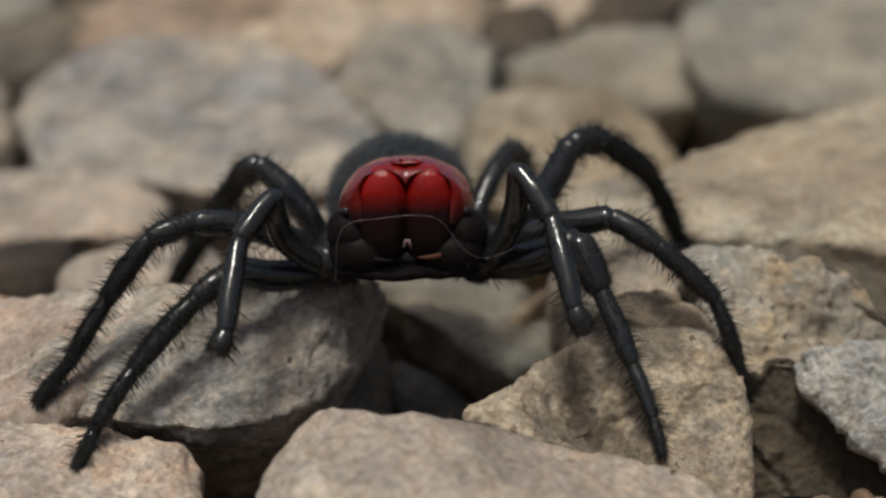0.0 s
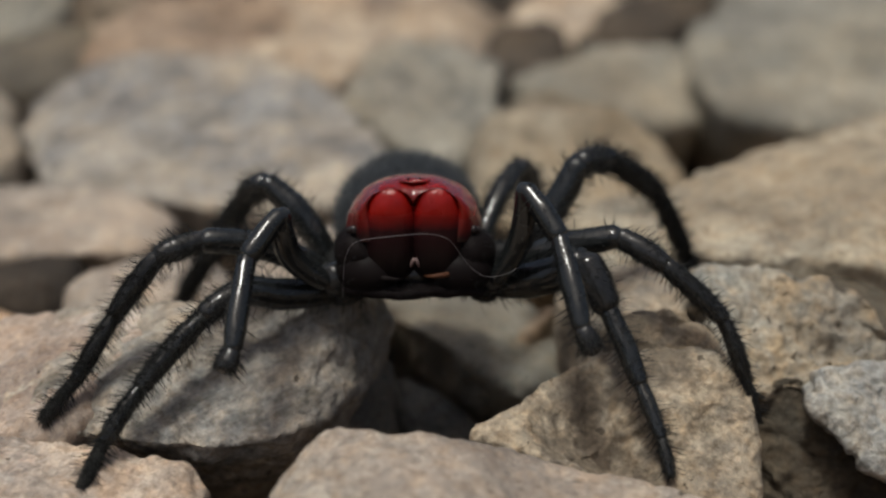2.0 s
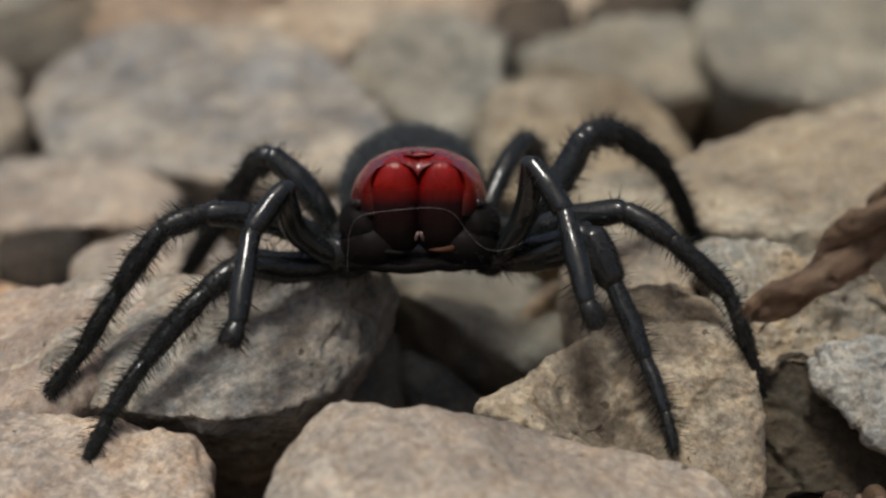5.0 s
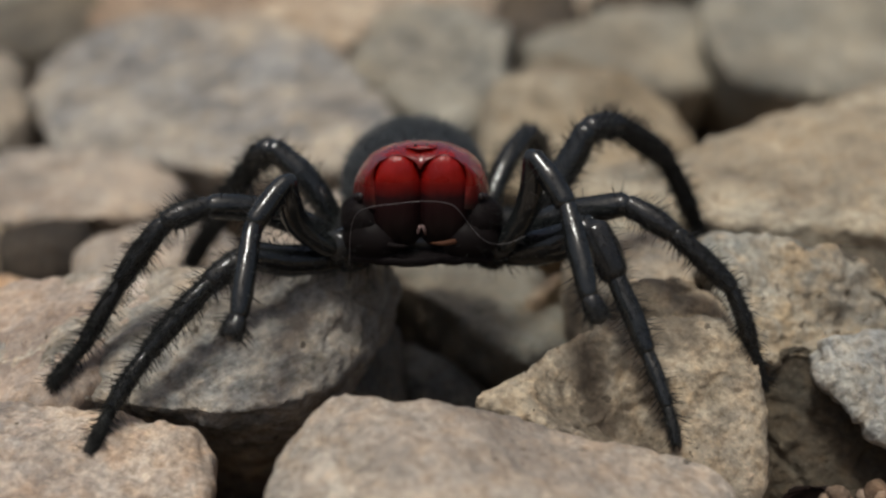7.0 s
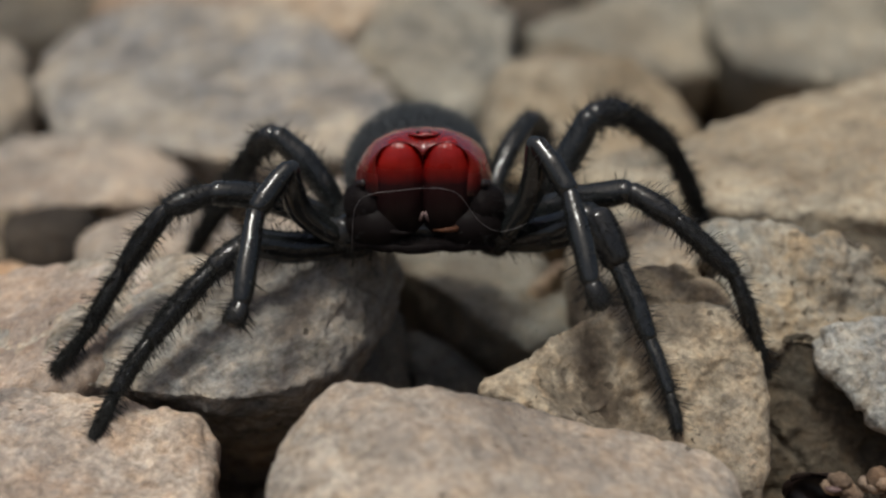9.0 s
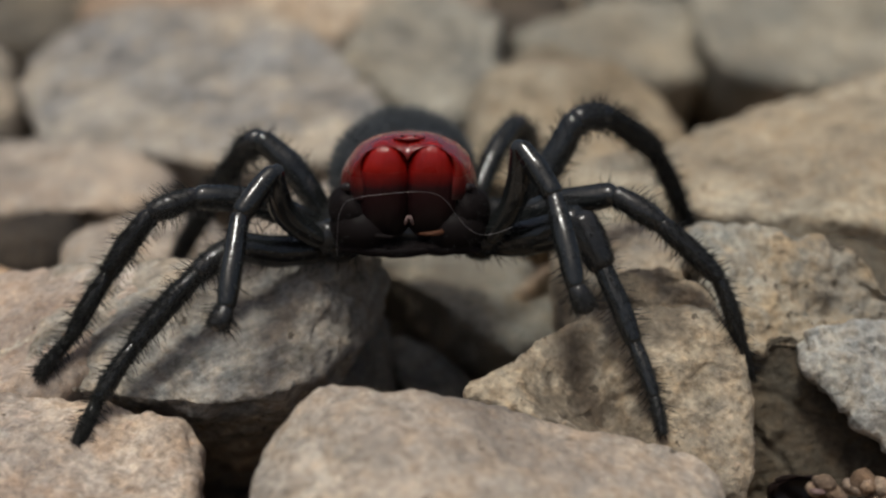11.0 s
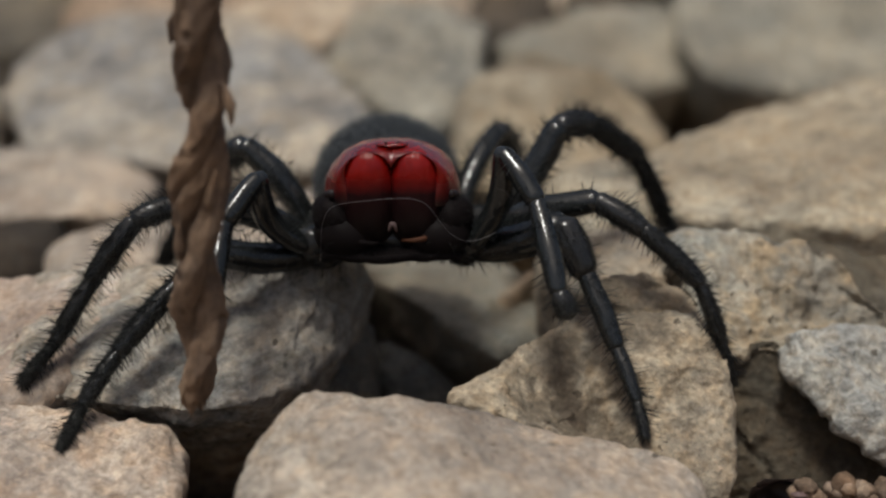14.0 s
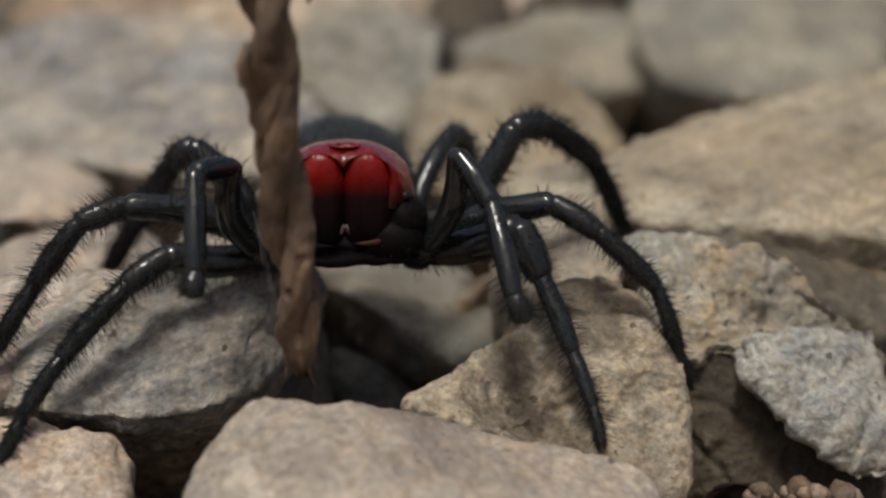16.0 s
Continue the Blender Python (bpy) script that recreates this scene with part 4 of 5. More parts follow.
        chelicera = part("chelicera", bm, [RED], spider, jawm, "bulging deep red chelicera, dark below")
        bm = bmesh.new()
        if side > 0:
            tube(bm, [(0.75, -0.8, -1.6), (0.4, -1.42, -1.53), (-0.2, -1.5, -1.57), (-0.65, -1.2, -1.65)], [0.15, 0.14, 0.1, 0.03], 10)
        else:
            tube(bm, [(-0.75, -0.6, -1.75), (-0.4, -1.2, -1.75), (0.2, -1.25, -1.8), (0.65, -1.0, -1.85)], [0.15, 0.14, 0.1, 0.03], 10)
        part("fang", bm, [FANG if side > 0 else DARK], chelicera, jawm)
        for dx, dy, z, r in ((2.62, 50.62, 10.35, 0.15), (2.95, 50.8, 10.2, 0.24), (3.15, 51.2, 10.05, 0.24)):
            bm = bmesh.new()
            blob(bm, (0, 0, 0), (r, r, r), 12, 8)
            part("eye", bm, [EYE], carapace, at(-1.1 + side * dx, dy, z))
    for side in (-1, 1):
        bm = bmesh.new()
        blob(bm, (0, 0, 0), (0.09, 0.09, 0.08), 12, 8)
        part("eye", bm, [EYE], carapace, at(-1.05 + side * 0.3, 50.8, 12.76))
    bm = bmesh.new()
    for side in (-1, 1):
        tube(bm, [(side * 0.04, 0, 0.26), (side * 0.1, -0.05, 0.1), (side * 0.16, 0, -0.12), (side * 0.2, 0.1, -0.26)], [0.06, 0.09, 0.08, 0.03], 8)
    part("lip", bm, [LIP], spider, at(-1.04, 49.62, 8.85), "small pale fold between the chelicerae")
    for side in (-1, 1):
        bm = bmesh.new()
        blob(bm, (0, 0, 0), (1.7, 1.6, 1.3), 20, 14)
        fuzz(bm, (0, 0, 0), (1.7, 1.6, 1.3), 140, 0.4, rnd, keep=lambda p: p.z < 0.0)
        part("maxilla", bm, [DARK, HAIRY], spider, at(-1.08 + side * 2.3, 51.4, 8.0), "black mouthpart")
        bm = bmesh.new()
        for w in blob(bm, (0, 0, 0), (1.25, 1.3, 1.15), 24, 16):
            w.co *= 1 + 0.1 * noise.noise(w.co / MM * 1.3 + Vector((side, 0, 0)))
        fuzz(bm, (0, 0, 0), (1.25, 1.3, 1.15), 220, 0.4, rnd, 0.016)
        part("palp_base", bm, [DARK, HAIRY], spider, at(-1.08 + side * 2.85, 51.5, 9.0), "black hairy base of the palp")
    bm = bmesh.new()
    blob(bm, (0, 0, 0), (3.6, 0.9, 0.3), 48, 14, lambda p: Vector([math.copysign(abs(c) ** 0.6, c) for c in p]) + Vector((0, 0, 0.9 * noise.noise(Vector((p.x * 5, p.y, 3))))))
    fuzz(bm, (0, 0, 0), (3.6, 0.9, 0.3), 600, 0.3, rnd, 0.014)
    part("bristle_fringe", bm, [DARK, HAIRY], spider, at(-1.08, 50.9, 7.1), "fringe of black bristles below the jaws")
    bm = bmesh.new()
    blob(bm, (0, 0, 0), (3.3, 3.4, 1.35), 28, 16)
    fuzz(bm, (0, 0, 0), (3.3, 3.4, 1.35), 500, 0.7, rnd, keep=lambda p: p.z < 0.1)
    part("sternum", bm, [BLACK, HAIRY], spider, at(-1.08, 54.2, 7.7), "black hairy underside")
    bm = bmesh.new()
    blob(bm, (0, 0, 0), (4.0, 4.5, 3.6), 36, 24)
    fuzz(bm, (0, 0, 0), (4.0, 4.5, 3.6), 9000, 0.6, rnd, 0.02)
    for _ in range(260):
        p = Vector((rnd.uniform(-1, 1), rnd.uniform(-1, 0.6), rnd.uniform(0.2, 1))).normalized()
        base = Vector([q * a for q, a in zip((4.0, 4.5, 3.6), p)])
        way = (p + Vector((rnd.uniform(-0.4, 0.4), rnd.uniform(-0.2, 0.5), rnd.uniform(-0.1, 0.4)))).normalized()
        spike(bm, base, base + way * rnd.uniform(0.5, 1.1), 0.016)
    part("abdomen", bm, [ABDOMEN, GREY_HAIR], spider, at(-1.65, 60.8, 8.2), "blue-black abdomen covered in short hairs")


spider_body()

def segment_pose(a, b):
    way = Vector(b) - Vector(a)
    return Matrix.Translation(Vector(a) * MM) @ way.to_track_quat("Z", "Y").to_matrix().to_4x4()


def hair(bm, base, tip, r, mat=1):
    """One short hair: a three-sided needle."""
    way = (tip - base).normalized()
    side = way.orthogonal().normalized()
    up = way.cross(side)
    ring = [bm.verts.new((base + (side * math.cos(t) + up * math.sin(t)) * r) * MM) for t in (0, 2.1, 4.2)]
    top = bm.verts.new(tip * MM)
    for k in range(3):
        bm.faces.new((ring[k], ring[(k + 1) % 3], top)).material_index = mat


def segment_mesh(name, length, r, r_next, furry, rnd, last=False, skin=None, bend=(0, 0), down=0.6):
    """One segment of a leg along z: pinched at the joints, fullest past its middle, with down, hairs and bristles."""
    bm = bmesh.new()
    over = min(0.42 * r, 0.2 * length)
    rows, prof, full = 28, [], length + 2 * over
    o = Vector([rnd.uniform(0, 60) for _ in range(3)])

    def thick(s):
        wide = r + (r_next - r) * s
        return wide * (0.80 + 0.23 * math.sin(math.pi * min(1.0, max(0.0, s)) ** 1.25) ** 0.7 + 0.07 * noise.noise(Vector((s * length * 1.1, o.x, 0))))

    for i in range(rows + 1):
        s = 0.5 - 0.5 * math.cos(math.pi * i / rows)
        end = min(1.0, (s * full + 0.01) / (r * 0.7), ((1 - s) * full + 0.01) / (r_next * 0.7))
        arch = math.sin(math.pi * min(1, max(0, (s * full - over) / length)))
        prof.append(((bend[0] * arch, bend[1] * arch + 0.02 * length * arch, s * full - over), thick(s) * math.sqrt(max(0.004, 1 - (1 - end) ** 2))))
    start = len(bm.verts)
    tube(bm, [p for p, _ in prof], [q for _, q in prof], 20)
    for v in list(bm.verts)[start:]:
        q = v.co / MM
        way = Vector((q.x, q.y, 0))
        v.co += way * MM * (0.06 * noise.noise(Vector((q.x * 2, q.y * 2, q.z * 0.8)) + o) + 0.04 * down * noise.noise(q * 3.5 + o))
    for _ in range(int(length * 760 * furry ** 0.8)):
        s, a = rnd.random(), rnd.uniform(0, 6.283)
        wide = thick(s) * 0.97
        out = Vector((math.cos(a), math.sin(a), 0))
        arch = math.sin(math.pi * s)
        base = out * wide + Vector((bend[0] * arch, bend[1] * arch + 0.02 * length * arch, s * length))
        dice = rnd.random()
        if dice < 0.06:
            lean = Vector((rnd.uniform(-0.3, 0.3), rnd.uniform(-0.3, 0.3), rnd.uniform(0.1, 0.7)))
            spike(bm, base, base + (out + lean).normalized() * rnd.uniform(0.5, 1.05), 0.023)
        elif dice < 0.11:
            lean = Vector((rnd.uniform(-0.35, 0.35), rnd.uniform(-0.35, 0.35), rnd.uniform(0.3, 1.0)))
            hair(bm, base, base + (out + lean).normalized() * rnd.uniform(0.25, 0.5), 0.013)
        elif rnd.random() < down:
            lean = Vector((rnd.uniform(-0.4, 0.4), rnd.uniform(-0.4, 0.4), rnd.uniform(1.4, 4.0)))
            hair(bm, base, base + (out + lean).normalized() * rnd.uniform(0.2, 0.4), 0.015, 2)
    if last:
        for sx in (-1, 1):
            spike(bm, (sx * 0.1, 0, length), (sx * 0.2, -0.2, length + 0.35), 0.06)
    return to_mesh(name, bm, skin or BLACK, HAIRY, DOWN)


MOVING = []


def leg(name, radii, furry, bow, joints):
    rnd = random.Random(len(name) * 31 + int(joints[2][0] * 10))
    palp = name.startswith("palp")
    names = ["femur", "patella", "tibia", "tarsus"] if palp else ["femur", "patella", "tibia", "metatarsus", "tarsus"]
    root = new("pedipalp" if palp else "leg", segment_mesh("coxa", (Vector(joints[1]) - Vector(joints[0])).length, radii[0] * 1.15, radii[0], furry * 0.6, rnd))
    placed(root, segment_pose(joints[0], joints[1]), spider)
    for i, piece in enumerate(names):
        a, b = joints[i + 1], joints[i + 2]
        turn = segment_pose(a, b).to_3x3().inverted() @ Vector(bow) if i == 0 else (0, 0)
        nxt = radii[i + 2] if i + 2 < len(radii) else radii[-1] * (1.35 if palp else 0.75)
        me = segment_mesh(piece, (Vector(b) - Vector(a)).length, radii[i + 1], (radii[i + 1] + nxt) / 2, furry * ((0.4, 0.6, 0.8, 2.5)[i] if palp else (0.45, 0.8, 1.0, 0.9, 1.1)[i]), rnd, i == len(names) - 1 and not palp, SHINY if (palp and i < 3) or i == 0 or (i in (2, 3) and name.startswith('leg_first')) else BLACK, turn[:2], (0.0, 0.0, 0.1, 0.8)[i] if palp else (0.06, 0.5, 0.85, 0.9, 1.0)[i] * ((1.0, 1.6, 0.25, 0.3, 0.6)[i] if name == 'leg_first_left' else 1.0))
        ob = placed(new(piece, me), segment_pose(a, b), root)
        if name == "palp_right":
            MOVING.append(ob)
    return root


leg('palp_right', [0.8, 0.64, 0.532, 0.535, 0.434], 0.35, (-0.74, 0.0, -0.4),
    [(-4.6, 52.5, 7.4), (-5.5, 51.2, 7.4), (-7.5, 49.6, 11.3), (-8.9, 48.0, 9.6), (-9.2, 45.0, 6.2), (-9.6, 44.5, 5.4)])
leg('leg_first_right', [0.95, 0.86, 0.64, 0.52, 0.39, 0.27], 1.0, (-0.02, 0.0, -0.42),
    [(-4.0, 53.5, 6.6), (-5.4, 52.6, 6.6), (-9.6, 50.2, 7.4), (-11.3, 49.0, 6.4), (-14.1, 47.0, 3.5), (-15.5, 45.3, 1.5), (-16.2, 43.6, -0.1)])
leg('leg_second_right', [0.85, 0.76, 0.6, 0.51, 0.39, 0.28], 1.2, (0.02, 0.0, 0.43),
    [(-4.0, 54.5, 6.8), (-5.5, 54.0, 6.8), (-11.8, 52.0, 9.4), (-13.9, 51.0, 8.8), (-16.0, 50.0, 6.0), (-17.6, 48.5, 3.3), (-18.9, 47.0, 1.8)])
leg('leg_third_right', [0.85, 0.74, 0.69, 0.59, 0.461, 0.332], 1.8, (0.19, 0.0, 0.13),
    [(-4.5, 56.0, 7.0), (-5.8, 56.0, 7.1), (-9.3, 57.0, 11.3), (-10.6, 58.3, 10.1), (-13.7, 61.0, 5.6), (-15.7, 63.0, 2.5), (-16.3, 63.8, 1.0)])
leg('leg_fourth_right', [0.6, 0.65, 0.591, 0.508, 0.416, 0.322], 0.6, (0.0, 0.0, 0.0),
    [(-3.9, 57.5, 6.8), (-5.0, 58.5, 6.7), (-4.2, 66.0, 8.6), (-4.6, 68.0, 7.4), (-5.2, 71.0, 3.4), (-5.4, 74.0, -0.0), (-5.4, 75.0, -1.4)])
leg('palp_left', [0.8, 0.64, 0.532, 0.553, 0.434], 0.35, (0.51, -0.0, -0.52),
    [(2.4, 52.5, 7.4), (3.0, 51.2, 7.5), (4.3, 49.8, 12.5), (5.8, 48.2, 10.5), (6.6, 45.4, 7.0), (7.1, 45.0, 6.0)])
leg('leg_first_left', [0.95, 0.9, 0.92, 0.55, 0.4, 0.26], 0.45, (0.01, 0.0, -0.42),
    [(2.0, 53.5, 6.6), (3.1, 52.6, 6.8), (7.3, 50.4, 8.7), (8.4, 49.4, 6.6), (9.8, 47.4, 3.4), (10.6, 45.8, 1.3), (10.9, 44.7, -0.1)])
leg('leg_second_left', [0.85, 0.76, 0.62, 0.5, 0.37, 0.28], 0.7, (-0.01, 0.0, 0.24),
    [(2.0, 54.5, 6.8), (3.2, 54.0, 6.8), (9.2, 51.6, 9.6), (11.4, 50.6, 8.4), (14.2, 49.5, 5.9), (15.3, 48.8, 3.0), (15.9, 48.4, 0.9)])
leg('leg_third_left', [0.85, 0.78, 0.749, 0.59, 0.461, 0.351], 2.0, (0.5, 0.0, -0.25),
    [(2.0, 56.0, 7.1), (4.0, 56.0, 7.3), (7.8, 57.0, 12.3), (9.8, 58.5, 12.2), (13.0, 60.5, 9.7), (15.1, 62.0, 5.8), (15.7, 62.6, 4.7)])
leg('leg_fourth_left', [0.6, 0.6, 0.631, 0.508, 0.416, 0.322], 2.0, (-0.13, 0.0, 0.2),
    [(1.8, 57.5, 7.0), (2.5, 58.0, 7.4), (4.9, 62.0, 11.0), (5.8, 64.0, 10.0), (6.1, 68.0, 6.2), (6.3, 71.0, 3.2), (6.3, 72.0, 2.3)])
palp_root = MOVING[0].parent


# ---- seeds and husk in the gap ----
def debris():
    rnd = random.Random(8)
    root = Vector((19.09, 45.60, -3.62))
    heap = placed(new("seed_heap"), Matrix.Translation(root * MM))
    tagged(heap, "small heap of brown dry seeds with a dark husk", "seeds")
    bm = bmesh.new()
    # a hollow half shell, open towards the front
    for shell in (1.0, 0.9):
        made = blob(bm, (-0.9, 0.5, -0.5), (1.5 * shell, 0.9 * shell, 0.95 * shell), 24, 16, lambda p: p * (1 + 0.22 * noise.noise(p * 1.7)))
        bmesh.ops.delete(bm, geom=[v for v in made if v.co.y / MM < 0.25 + 0.3 * noise.noise(v.co / MM * 1.5)], context="VERTS")
    part("husk", bm, [HUSK], heap, Matrix.Translation(root * MM), "dark red-brown broken husk")
    spots = [(rnd.uniform(-0.6, 4.6), rnd.uniform(-0.5, 0.6), rnd.uniform(-0.5, 0.45)) for _ in range(20)]
    for x, y, z in spots:
        bm = bmesh.new()
        r = rnd.uniform(0.36, 0.66)
        o = Vector((x * 9, y * 9, z))
        blob(bm, (0, 0, 0), (r, r, r * 0.85), 12, 8, lambda p: p * (1 + 0.35 * noise.noise(p * 1.5 + o)))
        part("seed", bm, [SEED], heap, Matrix.Translation((root + Vector((x, y, z))) * MM))
    bm = bmesh.new()
    blob(bm, (0, 0, 0), (0.4, 0.2, 0.16), 10, 6, lambda p: p * (1 + 0.4 * noise.noise(p * 2.5)))
    part("flake", bm, [LIP], heap, Matrix.Translation((root + Vector((-0.5, -0.7, 0.25))) * MM), "small white flake")


debris()

# ---- a strand of silk over the spider's face ----
STRAND = [(-4.53, 48.90, 7.28), (-4.46, 48.80, 8.46), (-4.35, 48.70, 9.33), (-4.06, 48.60, 9.98), (-3.51, 48.50, 10.31), (-2.23, 48.50, 10.48), (-0.77, 48.50, 10.61), (0.29, 48.50, 10.48), (0.83, 48.60, 10.03), (1.29, 48.70, 9.33), (1.78, 48.80, 8.74), (2.39, 48.90, 8.37), (3.15, 49.00, 8.39), (3.97, 49.20, 8.67)]


def strand():
    pts = [Vector(p) for p in STRAND]
    smooth = []
    for i in range(len(pts) - 1):
        p0, p1, p2, p3 = pts[max(i - 1, 0)], pts[i], pts[i + 1], pts[min(i + 2, len(pts) - 1)]
        for k in range(5):
            u = k / 5
            smooth.append(0.5 * (2 * p1 + (p2 - p0) * u + (2 * p0 - 5 * p1 + 4 * p2 - p3) * u * u + (3 * p1 - p0 - 3 * p2 + p3) * u ** 3))
    smooth.append(pts[-1])
    root = smooth[0].copy()
    bm = bmesh.new()
    tube(bm, [p - root for p in smooth], [0.009] * len(smooth), 6)
    ob = new("silk_strand", to_mesh("silk_strand", bm, SILK))
    placed(ob, Matrix.Translation(root * MM))
    tagged(ob, "thin pale strand of silk hanging over the spider's face", "silk strand")
    return ob, root


silk, silk_root = strand()


# ---- dry stalk that is poked at the spider ----
def strand_of_stalk(z0, turn, thick, rnd):
    """One strand of the twisted stalk, ridged along its length, ending below in a ragged point."""
    bm = bmesh.new()
    o = Vector([rnd.uniform(0, 50) for _ in range(3)])
    rows, sides, top = 240, 26, 47.0
    rings = []
    for i in range(rows + 1):
        z = z0 + (top - z0) * (i / rows) ** 1.15
        a = turn + 0.62 * z + 1.7 * noise.noise(Vector((z * 0.16, o.x, 0)))
        tip = math.sqrt(min(1.0, 0.12 + (z - z0) / 0.9)) * (0.84 + 0.16 * min(1.0, (z - z0) / 2.5))
        off = 0.52 * min(1.0, 0.25 + (z - z0) / 5) * (1 + 0.25 * noise.noise(Vector((z * 0.25, o.y, 4))))
        r = thick * tip * (1.0 + 0.16 * noise.noise(Vector((z * 0.45, o.z, 9))) + 0.14 * noise.noise(Vector((z * 1.1, o.z, 2))))
        ring = []
        for k in range(sides):
            b = 2 * math.pi * k / sides
            ridge = 0.10 * noise.noise(Vector((math.cos(b - a) * 2.4, math.sin(b - a) * 2.4, z * 0.22)) + o)
            ridge += 0.06 * noise.noise(Vector((math.cos(b - a) * 5, math.sin(b - a) * 5, z * 0.6)) + o)
            ragged = 0.7 * noise.noise(Vector((math.cos(b) * 3, math.sin(b) * 3, 0)) + o) * max(0.0, 1 - (z - z0) / 2.2)
            lumps = 0.16 * noise.noise(Vector((math.cos(b) * 1.1, math.sin(b) * 1.1, z * 0.9)) + o) + 0.18 * noise.noise(Vector((math.cos(b) * 2.4, math.sin(b) * 2.4, z * 2.6)) + o) + 0.09 * noise.noise(Vector((math.cos(b) * 5, math.sin(b) * 5, z * 5.5)) + o)
            rr = max(0.03, r * (1 + ridge * 1.5 + lumps))
            ring.append(bm.verts.new(Vector((off * math.cos(a) + rr * math.cos(b), off * math.sin(a) + rr * math.sin(b), z + ragged)) * MM))
        rings.append(ring)
    for p, q in zip(rings, rings[1:]):
        for k in range(sides):
            bm.faces.new((p[k], p[(k + 1) % sides], q[(k + 1) % sides], q[k]))
    bm.faces.new(rings[0][::-1])
    bm.faces.new(rings[-1])
    return bm


def splinter(z, a, long, rnd, fine=1.0):
    """A loose pointed scrap of skin standing off the stalk."""
    bm = bmesh.new()
    w, side = Vector((math.cos(a), math.sin(a), 0)), Vector((-math.sin(a), math.cos(a), 0))
    pts = [w * ((0.82 if fine == 1 else 0.55) + 0.25 * u) + side * 0.25 * u * u + Vector((0, 0, z + long * u)) for u in (0, 0.25, 0.5, 0.75, 1)]
    tube(bm, pts, [q * fine for q in (0.2, 0.26, 0.2, 0.11, 0.02)], 7)
    return bm


def stalk():
    rnd = random.Random(3)
    main = new("dry_stalk", to_mesh("dry_stalk", strand_of_stalk(0.0, 0.9, 0.65, rnd), STALK))
    placed(main, Matrix())
    tagged(main, "twisted dry brown plant stalk held over the spider", "stalk")
    part("strand", strand_of_stalk(0.15, 0.9 + math.pi, 0.60, rnd), [STALK], main, Matrix())
    part("strand", strand_of_stalk(2.6, 0.9 + 1.6, 0.52, rnd), [STALK], main, Matrix())
    for z in (7.3, 9.6, 12.8, 16.2, 18.0, 21.5):
        part("splinter", splinter(z, rnd.uniform(0, 6.28), rnd.uniform(1.0, 1.9), rnd), [STALK], main, Matrix())
    for _ in range(9):
        part("splinter", splinter(rnd.uniform(0.3, 1.6), rnd.uniform(0, 6.28), -rnd.uniform(0.6, 1.5), rnd, 0.14), [STALK], main, Matrix())
    for z, a, out in ((17.2, 0.0, 2.0), (14.6, 3.3, 1.6), (23.0, 2.4, 1.8)):
        bm = bmesh.new()
        w = Vector((math.cos(a), math.sin(a), 0))
        tube(bm, [w * 0.6 + Vector((0, 0, z)), w * out * 0.75 + Vector((0, 0, z + 0.3)), w * out + Vector((0, 0, z - 0.5)), w * (out + 0.1) + Vector((0, 0, z - 1.3))], [0.12, 0.1, 0.24, 0.06], 8)
        part("bract", bm, [STALK], main, Matrix(), "small dry bract")
    return main


twig = stalk()

